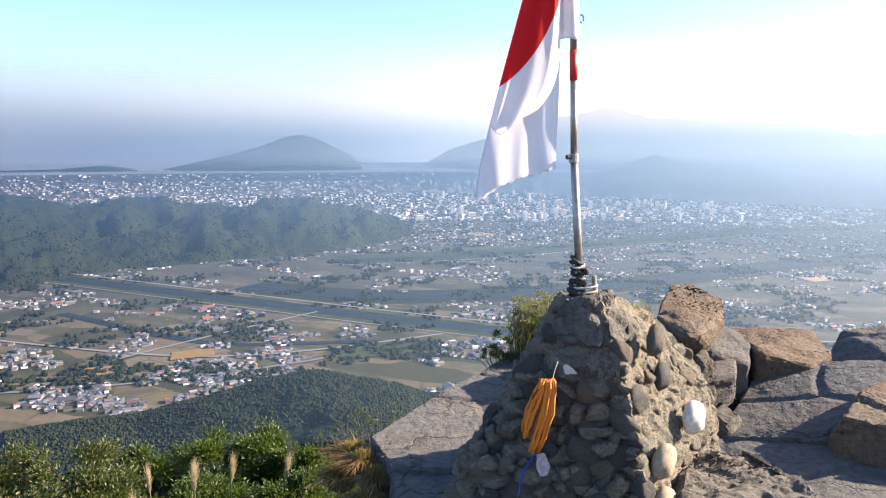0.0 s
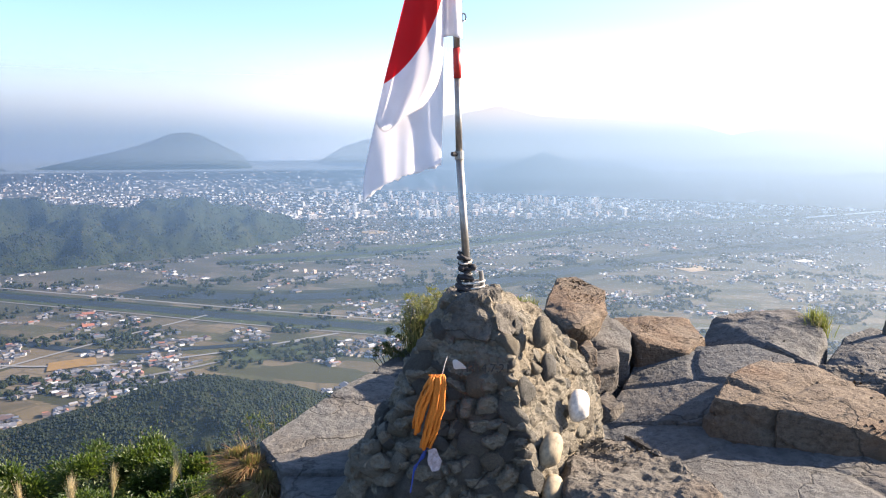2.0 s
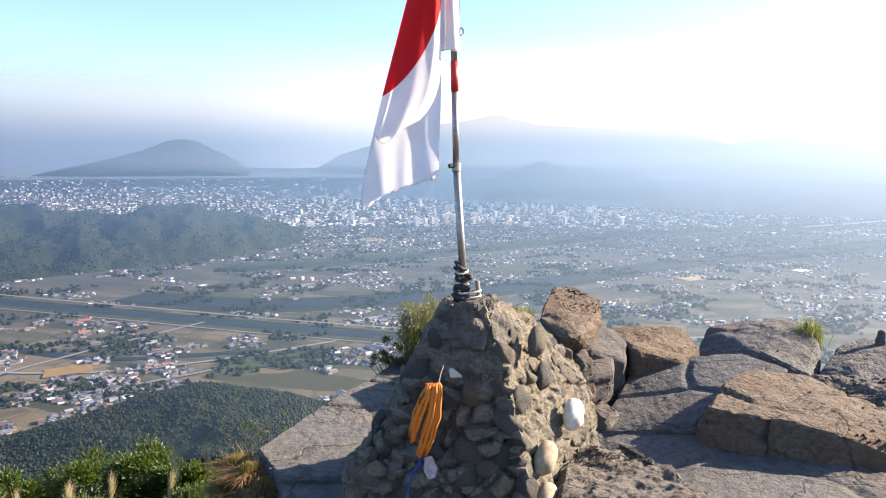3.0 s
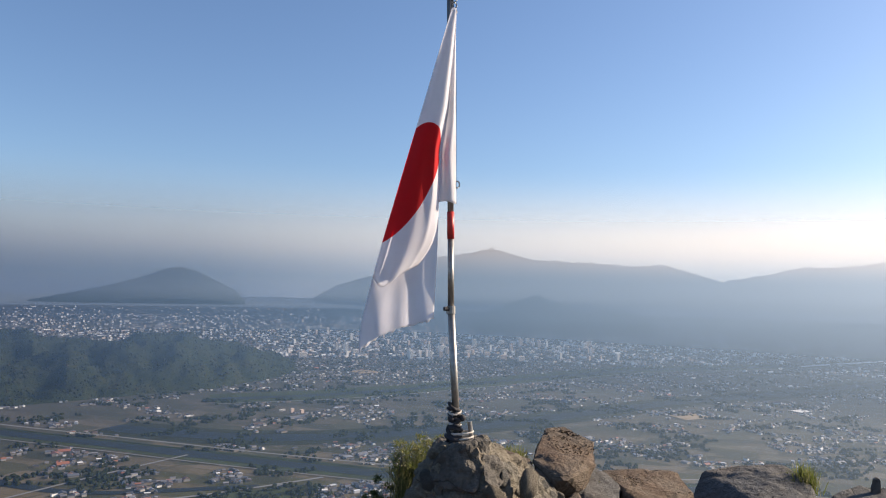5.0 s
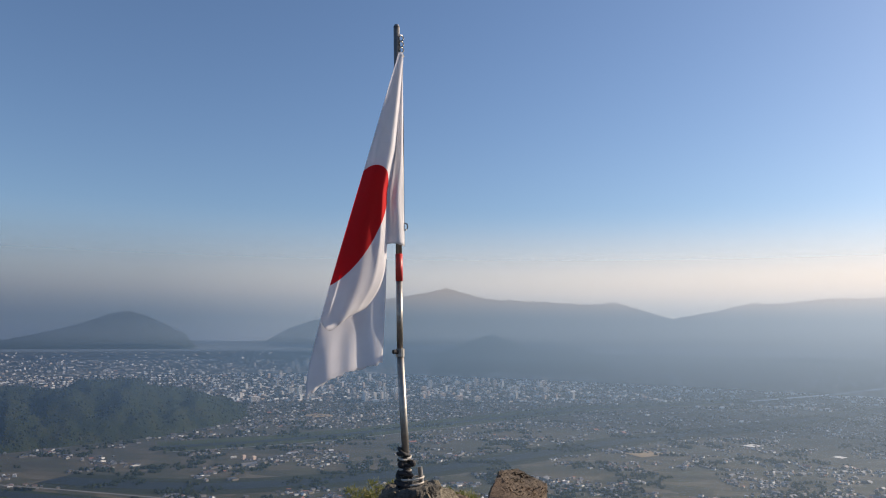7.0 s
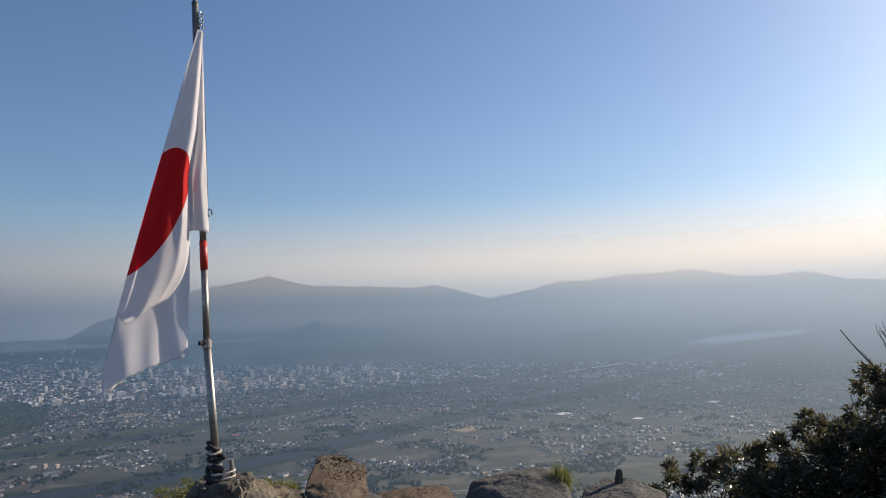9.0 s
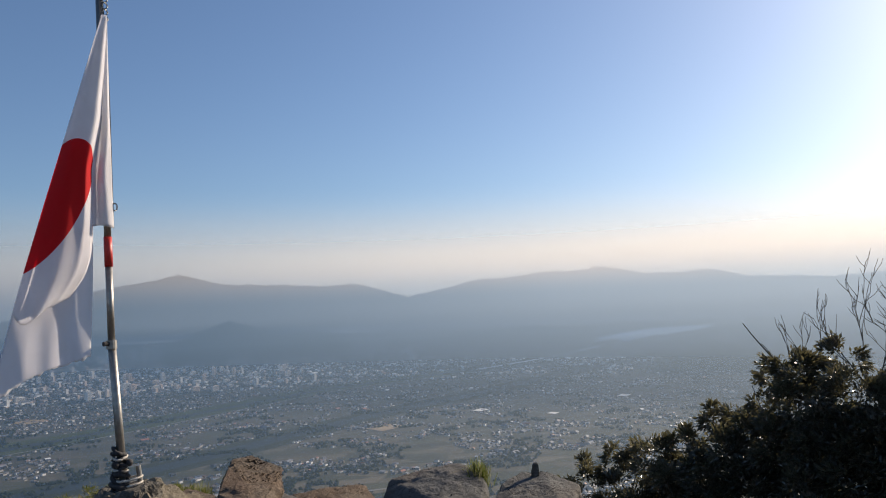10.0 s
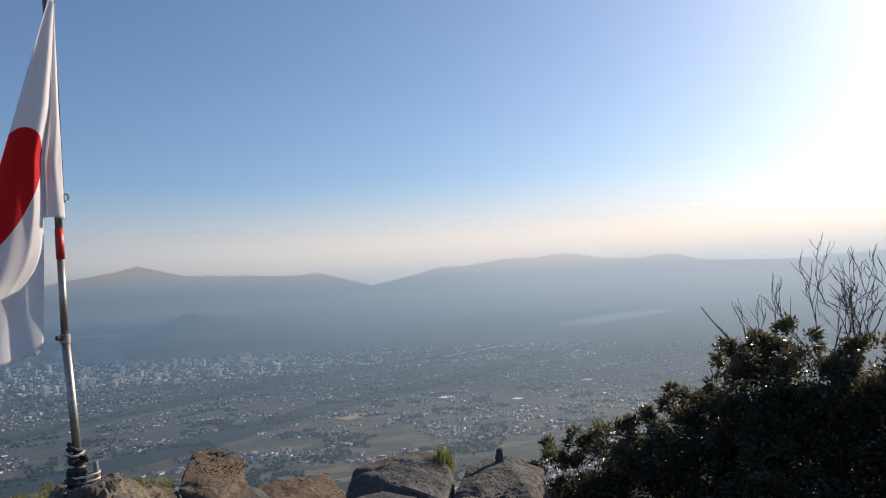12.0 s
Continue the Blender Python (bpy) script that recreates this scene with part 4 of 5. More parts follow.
def cairn():
    e = base("cairn", (0.55, 2.85, CAIRN_Z), "cobble and mortar cairn with a shaded front", "cairn")
    levels = [(-1.46, [(-0.04, 2.78), (0.72, 2.5), (1.24, 3.24), (0.85, 3.5), (0.1, 3.25)]),
              (-1.15, [(0.07, 2.74), (0.71, 2.55), (1.21, 3.24), (0.85, 3.45), (0.2, 3.2)]),
              (-1.06, [(0.215, 2.77), (0.69, 2.57), (1.19, 3.24), (0.85, 3.4), (0.25, 3.18)]),
              (-0.93, [(0.262, 2.77), (0.67, 2.6), (1.12, 3.2), (0.82, 3.35), (0.3, 3.12)]),
              (-0.72, [(0.335, 2.8), (0.645, 2.66), (0.92, 3.12), (0.76, 3.2), (0.4, 3.05)]),
              (-0.56, [(0.43, 2.83), (0.58, 2.75), (0.68, 2.94), (0.63, 3.04), (0.46, 3.0)])]
    bm = bmesh.new()
    rings = [[bm.verts.new(Vector((x, y, z)) - e.location) for x, y in pts] for z, pts in levels]
    for a, b in zip(rings, rings[1:]):
        for k in range(5):
            bm.faces.new((a[k], a[(k + 1) % 5], b[(k + 1) % 5], b[k]))
    bm.faces.new(rings[-1])
    bm.faces.new(rings[0][::-1])
    bmesh.ops.triangulate(bm, faces=bm.faces[:])
    for _ in range(7):
        bmesh.ops.subdivide_edges(bm, edges=[q for q in bm.edges if q.calc_length() > 0.016], cuts=1)
        bmesh.ops.triangulate(bm, faces=[f for f in bm.faces if len(f.verts) > 3])
    bm.normal_update()
    moves = []
    for v in bm.verts:
        q = v.co + 0.02 * noise.noise_vector(v.co * 8)
        near, _ = noise.voronoi(Vector((q.x * 11, q.y * 11, q.z * 15)))
        lump = min(1.0, (near[1] - near[0]) / 0.35)
        calm = 0.25 if v.co.z > 0.62 else 0.35 if v.normal.x > 0.4 else 1.0
        moves.append(v.normal * ((0.045 * lump - 0.026) * calm + (0.011 if v.normal.x > 0.4 else 0.02) * noise.fractal(v.co * 16, 0.7, 2.1, 5)))
    for v, d in zip(bm.verts, moves):
        v.co += d
    part("core", bm, MORTAR, e, "rough grey brown mortar")
    kinds = []
    for s in range(7):
        bm = bmesh.new()
        bmesh.ops.create_icosphere(bm, subdivisions=3, radius=1)
        for v in bm.verts:
            v.co *= 1 + 0.25 * noise.noise(v.co * 1.2 + Vector((s * 7, 0, 0))) + 0.07 * noise.noise(v.co * 7)
        cut = random.Random(40 + s)
        for _ in range(9):                 # broken flat faces
            d = Vector((cut.gauss(0, 1), cut.gauss(0, 1), cut.gauss(0, 1))).normalized()
            o = cut.uniform(0.58, 0.82)
            for v in bm.verts:
                v.co -= d * max(0.0, v.co.dot(d) - o) * 0.93
        for v in bm.verts:
            v.co *= 1.18 + 0.05 * noise.noise(v.co * 9)
        me = bpy.data.meshes.new("stone")
        bm.to_mesh(me)
        bm.free()
        me.materials.append(STONE)
        me.polygons.foreach_set("use_smooth", [True] * len(me.polygons))
        kinds.append(me)
    rng = random.Random(3)
    taken = []
    bm = bmesh.new()
    bmesh.ops.create_icosphere(bm, subdivisions=3, radius=1)
    for v in bm.verts:
        v.co *= 1 + 0.22 * noise.noise(v.co * 1.1 + Vector((4, 2, 0))) + 0.03 * noise.noise(v.co * 6)
    smooth_stone = bpy.data.meshes.new("stone")
    bm.to_mesh(smooth_stone)
    bm.free()
    smooth_stone.materials.append(STONE)
    smooth_stone.polygons.foreach_set("use_smooth", [True] * len(smooth_stone.polygons))

    def at(face, u, z):
        for (z0, p0), (z1, p1) in zip(levels, levels[1:]):
            if z0 <= z <= z1:
                k = (z - z0) / (z1 - z0)
                a0, b0, a1, b1 = Vector(p0[face]), Vector(p0[(face + 1) % 5]), Vector(p1[face]), Vector(p1[(face + 1) % 5])
                a, b = a0.lerp(a1, k), b0.lerp(b1, k)
                p = a.lerp(b, u)
                d = (b - a).normalized()
                slope = ((a1.lerp(b1, u) - a0.lerp(b0, u)).length) / (z1 - z0)
                return Vector((p.x, p.y, z)), Vector((d.y, -d.x, 0.4 * slope)).normalized(), d
        return None

    def lay(mesh, p, nrm, size, turn, flat=0.55, mat_=None, label=""):
        ob = new("stone", mesh)
        ob.parent = e
        z = nrm
        x = Vector((0, 0, 1)).cross(z).normalized()
        m = Matrix((x, z.cross(x), z)).transposed().to_4x4() @ Matrix.Rotation(turn, 4, "Z")
        ob.matrix_basis = Matrix.Translation(p - e.location) @ m @ Matrix.Diagonal((size * rng.uniform(1.0, 1.35), size * rng.uniform(0.7, 0.95), size * flat, 1))
        if mat_:
            ob.data = mesh.copy()
            ob.data.materials.clear()
            ob.data.materials.append(mat_)
            tagged(ob, label)
    for p, nrm, size, m, label in (((0.985, 2.87, -1.035), (0.62, -0.74, 0.25), 0.062, WHITE_STONE, "pale white stone"), ((0.8, 2.63, -1.115), (0.6, -0.78, 0.1), 0.06, TAN_STONE, "tan stone"),
                                   ((0.8, 2.78, -0.7), (0.6, -0.7, 0.3), 0.055, STONE, "smooth grey stone"), ((0.8, 2.6, -1.26), (0.7, -0.65, 0.05), 0.06, TAN_STONE, "tan stone"),
                                   ((0.85, 2.86, -0.865), (0.75, -0.6, 0.2), 0.052, STONE, "smooth grey stone")):
        lay(smooth_stone, Vector(p), Vector(nrm).normalized(), size, 0.9, 0.6, m, label)
        taken.append((Vector(p), size))
    for n_try in range(6000):
        face = rng.choice((0, 0, 0, 0, 1, 1, 1, 4, 2, 3))
        u, z = rng.uniform(0.02, 0.98), rng.uniform(-1.43, -0.66)
        p, nrm, d = at(face, u, z)
        if face == 0 and z > -0.8 and 0.25 < u < 0.95:
            continue
        if face == 1 and rng.random() < 0.8:
            continue
        size = (rng.uniform(0.045, 0.066) if n_try < 90 else rng.uniform(0.026, 0.044) if n_try < 1600 else rng.uniform(0.012, 0.024)) * (1.1 if z < -1.1 else 0.95)
        if any((p - q).length < 0.8 * (size + s) for q, s in taken):
            continue
        taken.append((p, size))
        lay(rng.choice(kinds), p + nrm * size * (rng.uniform(-0.42, -0.2) if face == 1 else rng.uniform(-0.42, -0.12)), nrm, size, rng.gauss(0, 0.8), rng.uniform(0.4, 0.75))
        if len(taken) > 285:
            break
    # capstones
    for pts in ([(0.4, 2.8, -0.66), (0.45, 2.78, -0.57), (0.52, 2.74, -0.54), (0.58, 2.75, -0.53), (0.6, 2.71, -0.64), (0.57, 2.68, -0.7), (0.46, 2.74, -0.7), (0.45, 2.95, -0.55), (0.6, 2.95, -0.54)],
                [(0.36, 2.8, -0.74), (0.42, 2.78, -0.62), (0.47, 2.76, -0.66), (0.44, 2.75, -0.78), (0.38, 2.9, -0.7)],
                [(0.6, 2.74, -0.58), (0.68, 2.8, -0.6), (0.75, 2.82, -0.68), (0.66, 2.7, -0.7), (0.6, 2.68, -0.66), (0.65, 2.9, -0.6)],
                [(0.58, 2.8, -0.53), (0.655, 2.82, -0.53), (0.66, 2.86, -0.59), (0.6, 2.78, -0.6), (0.6, 2.95, -0.53), (0.65, 2.95, -0.6)]):
        bm = hull([Vector(p) - e.location for p in pts], edge=0.014, rough=0.014, size=7, bevel=0.006, chips=0.012, cracks=0.008)
        part("capstone", bm, ROCK, e)
    return e


CAIRN = cairn()


# ---- flagpole and flag ----
def flagpole():
    e = base("flagpole", (0.53, 2.87, -0.56), "slim steel flagpole with a red band, roped to the cairn", "flagpole")
    o = e.location
    A, J, T = Vector((0.529, 2.87, -0.57)), Vector((0.489, 2.86, -0.02)), Vector((0.456, 2.86, 1.315))
    R = J.lerp(T, 0.21)
    R2 = J.lerp(T, 0.21 + 0.082)
    part("lower_tube", tube([A - o, J - o], 0.0145, 14), STEEL, e, smooth=True)
    part("upper_tube", tube([J - o, R - o], 0.0125, 14), STEEL, e, smooth=True)
    part("red_band", tube([R - o, R2 - o], 0.0145, 14), RED_TAPE, e, "red tape band", smooth=True)
    part("top_tube", tube([R2 - o, T - o], 0.0125, 14), STEEL, e, smooth=True)
    d = (T - J).normalized()
    collar = part("joint_collar", tube([J - o - d * 0.02, J - o + d * 0.012], 0.018, 14), STEEL, e, "dark clamp collar")
    part("joint_knob", tube([J - o + Vector((-0.012, -0.01, 0)), J - o + Vector((-0.03, -0.018, 0))], 0.009, 10), ROPE_DARK, collar, "black plastic knob")
    part("top_cap", tube([T - o, T - o + d * 0.01], [0.0135, 0.009], 14), STEEL, e)
    # halyard and snap hooks
    side = Vector((0.02, -0.012, 0))
    part("halyard", tube([T - o + side * 0.5 - d * 0.03, T - o + side - d * 0.25, R2 - o + side * 1.1 + d * 0.5, R2 - o + side + d * 0.03], 0.0016, 5), ROPE_DARK, e, "thin dark halyard")
    for q in (T - d * 0.05, T - d * 0.075, T - d * 0.1, T - d * 0.125):
        bm = bmesh.new()
        pts = [Vector((0.018 + 0.009 * math.cos(k), -0.01 + 0.004 * math.sin(2 * k), 0.012 * math.sin(k))) + q - o for k in [i * math.pi / 5 for i in range(11)]]
        part("chain_link", tube(pts, 0.0028, 5), STEEL, e)
    hook = R2 + d * 0.11
    pts = [Vector((0.026 + 0.009 * math.cos(k), -0.012, 0.014 * math.sin(k))) + hook - o for k in [i * math.pi / 5 for i in range(11)]]
    part("snap_hook", tube(pts, 0.003, 5), STEEL, e)
    # lashing at the foot
    rng = random.Random(5)
    for k in range(17):
        z = -0.562 + 0.0095 * k
        c = A.lerp(J, (z + 0.57) / 0.55) - o
        low = max(0.0, 1 - k / 7)
        r = 0.0185 + rng.uniform(-0.003, 0.006) + 0.016 * low
        tilt, slip = rng.uniform(-0.9, 0.9), Vector((rng.gauss(-0.004, 0.003) - 0.012 * low, rng.gauss(-0.003, 0.003), 0))
        phase = rng.uniform(0, 6.28)
        pts = [c + slip + Vector((r * math.cos(a), r * math.sin(a), tilt * r * math.cos(a + phase) + rng.uniform(-0.002, 0.002))) * (1 + 0.12 * math.sin(3 * a + phase)) for a in [i * 2 * math.pi / 14 for i in range(15)]]
        light = k in (5, 9, 14)
        part("rope_turn", tube(pts, 0.005 if light else rng.uniform(0.006, 0.0095), 7, cap=False), ROPE_PALE if light else ROPE_DARK, e, "pale rope turn" if light else "dark rope turn", smooth=True)
    for dx, dz in ((-0.024, 0.115), (0.022, 0.118)):
        bm = bmesh.new()
        bmesh.ops.create_icosphere(bm, subdivisions=2, radius=0.014, matrix=Matrix.Translation(A - o + Vector((dx - 0.008, -0.018, dz))))
        part("rope_knot", bm, ROPE_DARK, e, "dark rope knot", smooth=True)
    part("stub_post", tube([Vector((0.585, 2.85, -0.56)) - o, Vector((0.572, 2.85, -0.465)) - o], 0.009, 10), STEEL, e, "short steel post")
    for z in (-0.53, -0.51):
        pts = [Vector((0.552 + 0.036 * math.cos(a), 2.855 + 0.028 * math.sin(a), z + 0.006 * math.cos(a))) - o for a in [i * 2 * math.pi / 14 for i in range(15)]]
        part("tie", tube(pts, 0.004, 6, cap=False), ROPE_PALE, e, "pale rope tie", smooth=True)
    return e


flagpole()


def flag():
    """Limp cloth in three hanging folds: the broad front fold, the strip along the hoist and the tail behind."""
    def curve(rows, z):
        """Smooth run through a few (height, value) rows, highest first."""
        hs = np.array([r[0] for r in rows][::-1])
        return float(sum(np.interp(z + o, hs, [r[1] for r in rows][::-1]) for o in (-0.02, 0.0, 0.02)) / 3)

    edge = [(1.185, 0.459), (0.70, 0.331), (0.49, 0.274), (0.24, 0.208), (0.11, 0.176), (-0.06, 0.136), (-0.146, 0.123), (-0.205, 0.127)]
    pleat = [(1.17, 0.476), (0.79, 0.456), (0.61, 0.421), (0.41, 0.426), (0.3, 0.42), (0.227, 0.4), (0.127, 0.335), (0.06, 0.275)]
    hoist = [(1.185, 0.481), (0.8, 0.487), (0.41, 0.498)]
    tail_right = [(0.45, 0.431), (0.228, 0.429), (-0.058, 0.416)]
    verts, uv, faces = [], [], []

    def fold(top, bottom, left, right, depth, rows, cols, mapped, hem=0.0):
        first = len(verts)
        for i in range(rows + 1):
            for j in range(cols + 1):
                k = j / cols
                foot = bottom(k) if callable(bottom) else bottom
                z = top + (foot - top) * i / rows
                a, b = curve(left, z), curve(right, z)
                x = a + (b - a) * k
                y = 2.8 + depth(k, z)
                if i == rows:
                    z += hem * noise.noise(Vector((x * 60, 0, z * 9)))
                verts.append((x, y, z))
                uv.append((x - a, z - 0.468) if mapped else (x - a + 1, z))
        for i in range(rows):
            for j in range(cols):
                p = first + i * (cols + 1) + j
                faces.append((p, p + 1, p + cols + 2, p + cols + 1))

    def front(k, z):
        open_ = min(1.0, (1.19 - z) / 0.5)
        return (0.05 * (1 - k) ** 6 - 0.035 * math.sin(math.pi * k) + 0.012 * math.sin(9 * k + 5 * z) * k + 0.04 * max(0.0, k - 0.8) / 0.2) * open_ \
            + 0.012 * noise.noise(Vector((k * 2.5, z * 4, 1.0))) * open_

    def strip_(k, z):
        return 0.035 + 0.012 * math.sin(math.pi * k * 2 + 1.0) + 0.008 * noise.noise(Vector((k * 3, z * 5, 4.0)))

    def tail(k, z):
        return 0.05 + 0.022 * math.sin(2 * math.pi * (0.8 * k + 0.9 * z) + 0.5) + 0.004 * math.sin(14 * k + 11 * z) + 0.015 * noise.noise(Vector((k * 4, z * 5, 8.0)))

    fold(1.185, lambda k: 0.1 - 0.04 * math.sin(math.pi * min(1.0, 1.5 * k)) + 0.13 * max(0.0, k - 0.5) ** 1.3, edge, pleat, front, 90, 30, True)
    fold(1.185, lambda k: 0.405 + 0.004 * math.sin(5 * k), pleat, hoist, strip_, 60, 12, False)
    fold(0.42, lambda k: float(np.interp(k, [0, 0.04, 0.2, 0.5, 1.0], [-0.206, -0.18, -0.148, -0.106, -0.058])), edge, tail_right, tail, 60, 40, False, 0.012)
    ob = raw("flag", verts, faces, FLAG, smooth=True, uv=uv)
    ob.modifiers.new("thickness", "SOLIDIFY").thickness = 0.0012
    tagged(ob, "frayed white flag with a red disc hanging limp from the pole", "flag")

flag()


# ---- things hanging on the cairn ----
def rope_hank():
    e = base("rope_hank", (0.37, 2.62, -0.8), "bundled hank of orange rope hanging on the cairn", "rope")
    rng = random.Random(9)
    for k in range(30):
        x0 = -0.03 + 0.06 * (k % 10) / 9
        y = -0.014 * (k // 10) - 0.006 * rng.random()
        end = -0.25 + rng.uniform(-0.02, 0.02) if k % 10 > 3 else -0.19 + rng.uniform(-0.02, 0.02)
        drift = -0.056 if k % 10 <= 3 else -0.05
        pts = [(x0 * (0.75 + 0.5 * math.sin(math.pi * s)) + drift * s * (1.1 if s > 0.5 else 0.9) + rng.uniform(-0.003, 0.003), y - 0.012 * math.sin(math.pi * s), end * s) for s in [i / 9 for i in range(10)]]
        part("strand", tube(pts, 0.0058, 6), ROPE_ORANGE, e, smooth=True)
    part("hanging_cord", tube([(0.02, 0, 0), (0.03, 0.015, 0.03), (0.042, 0.03, 0.055)], 0.0015, 5), ROPE_PALE, e, "thin pale cord")
    bm = bmesh.new()
    for k in range(3):
        tube([(-0.03 - 0.004 * k, -0.012, -0.255), (-0.05 - 0.006 * k, -0.02, -0.3), (-0.085, -0.012, -0.335 - 0.01 * k), (-0.1, -0.02, -0.43)], 0.0022, 5, bm)
    part("blue_cord", bm, BLUE_CORD, e, "loose blue cord ends")


rope_hank()


def packet():
    bm = hull([(0.33, 2.585, -1.065), (0.365, 2.585, -1.06), (0.385, 2.58, -1.11), (0.375, 2.575, -1.145), (0.345, 2.575, -1.15), (0.33, 2.58, -1.12), (0.34, 2.6, -1.07), (0.375, 2.6, -1.13)], 0.01, 0.006, 20, 0.003, 0, 0.003, 0)
    tagged(part("packet", bm, PAPER), "crumpled printed plastic packet tied to the rope", "packet")
    bm = hull([(0.435, 2.685, -0.77), (0.45, 2.68, -0.76), (0.49, 2.67, -0.8), (0.44, 2.67, -0.8), (0.45, 2.7, -0.79), (0.47, 2.7, -0.8)], 0.01, 0.004, 20, 0.003, 0, 0.003, 0)
    tagged(part("stone_chip", bm, WHITE_STONE), "small white stone chip set in the mortar", "stone")


packet()


def inscription():
    c = bpy.data.curves.new("inscription", "FONT")
    c.body, c.size, c.extrude = "H14.7.21", 0.044, 0.002
    c.align_x = "CENTER"
    ob = new("inscription", c)
    ob.data.materials.append(INK)
    ob.matrix_world = look((0.55, 2.58, -0.79), (0.62, 2.98, -0.83)) @ Matrix.Translation((0, 0, -0.012))
    tagged(ob, "date scratched into the mortar", "inscription")


inscription()


# ---- plants ----
def leaves(spots, size, rng, narrow=0.4, droop=0.3):
    """Small folded leaves at the given places with outward directions."""
    verts, faces = [], []
    for p, d in spots:
        d = (d + Vector((rng.gauss(0, 0.5), rng.gauss(0, 0.5), rng.gauss(0, 0.4) - droop * 0.3))).normalized()
        s = d.cross(Vector((rng.gauss(0, 1), rng.gauss(0, 1), rng.gauss(0, 1) + 1.2))).normalized()
        up = s.cross(d)
        l = size * rng.uniform(0.7, 1.3)
        w = l * narrow
        b = len(verts)
        verts += [p, p + d * l * 0.5 + s * w * 0.5 + up * w * 0.15, p + d * l - up * l * 0.1, p + d * l * 0.5 - s * w * 0.5 + up * w * 0.15]
        faces += [(b, b + 1, b + 2), (b, b + 2, b + 3)]
    return verts, faces


def shrub(name, foot, blobs, count, size, material, label, rng, narrow=0.42, twigs=14, category="shrub"):
    """A shrub: stems from the foot into leafy clumps, given as centre and radius."""
    e = base(name, foot, label, category)
    f = Vector(foot)
    bm = bmesh.new()
    for c, r in blobs:
        c = Vector(c)
        for _ in range(max(1, twigs // len(blobs))):
            end = c + Vector((rng.gauss(0, 0.4), rng.gauss(0, 0.4), rng.uniform(0.0, 0.7))) * r
            midp = f.lerp(end, 0.5) + Vector((rng.gauss(0, 0.06), rng.gauss(0, 0.06), 0.05))
            g = min(1.0, r / 0.3)
            tube([f - f, midp - f, end - f], [0.018 * g, 0.011 * g, 0.003 * g], 5, bm)
    part("stem", bm, BARK, e)
    spots = []
    total = sum(r ** 2 for c, r in blobs)
    for c, r in blobs:
        c = Vector(c)
        clumps = []
        for _ in range(max(8, int(26 * r / 0.5))):
            d = Vector((rng.gauss(0, 1), rng.gauss(0, 1), rng.gauss(0.25, 0.9))).normalized()
            clumps.append((c + d * r * rng.uniform(0.55, 1.0) * (1 + 0.25 * noise.noise(d * 2 + c)), d))
        for _ in range(int(count * r ** 2 / total)):
            p, d = rng.choice(clumps)
            off = Vector((rng.gauss(0, 1), rng.gauss(0, 1), rng.gauss(0, 0.8))) * r * 0.13
            spots.append((p + off - f, (d + off.normalized() * 0.8)))
    v, fc = leaves(spots, size, rng, narrow)
    raw("leaves", v, fc, material, e)
    return e


def tuft(name, foot, blades, length, spread, material, label, rng, width=0.004, category="grass"):
    verts, faces = [], []
    f = Vector(foot)
    for _ in range(blades):
        a = rng.uniform(0, 2 * math.pi)
        out = Vector((math.cos(a), math.sin(a), 0)) * abs(rng.gauss(0, spread))
        l = length * rng.uniform(0.5, 1.15)
        b = len(verts)
        root = Vector((rng.gauss(0, 0.05), rng.gauss(0, 0.05), 0)) * (length / 0.3)
        side = Vector((-math.sin(a + 0.8), math.cos(a + 0.8), 0)) * width
        tip = root + out * l + Vector((0, 0, l * (1 - 0.5 * min(1, out.length))))
        midp = root + out * l * 0.35 + Vector((0, 0, l * 0.6))
        verts += [root - side, root + side, midp + side * 0.8, midp - side * 0.8, tip]
        faces += [(b, b + 1, b + 2, b + 3), (b + 3, b + 2, b + 4)]
    ob = raw(name, verts, faces, material)
    ob.location = foot
    return tagged(ob, label, category)


rg = random.Random(21)
shrub("shrub", (-1.75, 6.0, -4.2), [((-1.95, 6.0, -2.7), 0.36), ((-1.5, 6.1, -2.72), 0.36), ((-1.15, 5.9, -2.68), 0.32), ((-2.4, 5.9, -2.74), 0.36), ((-1.7, 5.4, -2.75), 0.38), ((-1.1, 5.3, -2.7), 0.33), ((-0.8, 5.7, -2.75), 0.28), ((-0.95, 5.0, -2.75), 0.3)], 60000, 0.031, LEAF_BRIGHT, "bright green leafy shrub on the slope", rg, 0.55)
shrub("shrub", (-3.0, 5.2, -4.2), [((-3.2, 5.3, -2.62), 0.42), ((-2.75, 5.4, -2.55), 0.4), ((-2.4, 5.0, -2.6), 0.4), ((-3.6, 5.2, -2.6), 0.5), ((-2.9, 4.6, -2.6), 0.45)], 42000, 0.03, LEAF_OLIVE, "olive green shrub with yellowing leaves", rg, 0.55)
shrub("shrub", (-0.75, 8.2, -5.0), [((-0.95, 8.0, -3.1), 0.3), ((-0.6, 8.0, -2.95), 0.25)], 260, 0.05, LEAF_OLIVE, "nearly bare thin shrub", rg, 0.3, 26)
shrub("bush", (0.58, 4.75, -1.4), [((0.56, 4.7, -1.02), 0.13), ((0.5, 4.65, -0.98), 0.1), ((0.66, 4.7, -1.0), 0.12), ((0.58, 4.68, -1.1), 0.13)], 3600, 0.02, LEAF_GRASS, "small dry olive bush behind the cairn", rg, 0.25, 18)
tuft("bush", (0.58, 4.7, -1.28), 1500, 0.34, 0.55, LEAF_GRASS, "spiky dry olive bush behind the cairn", rg, 0.0018, "shrub")
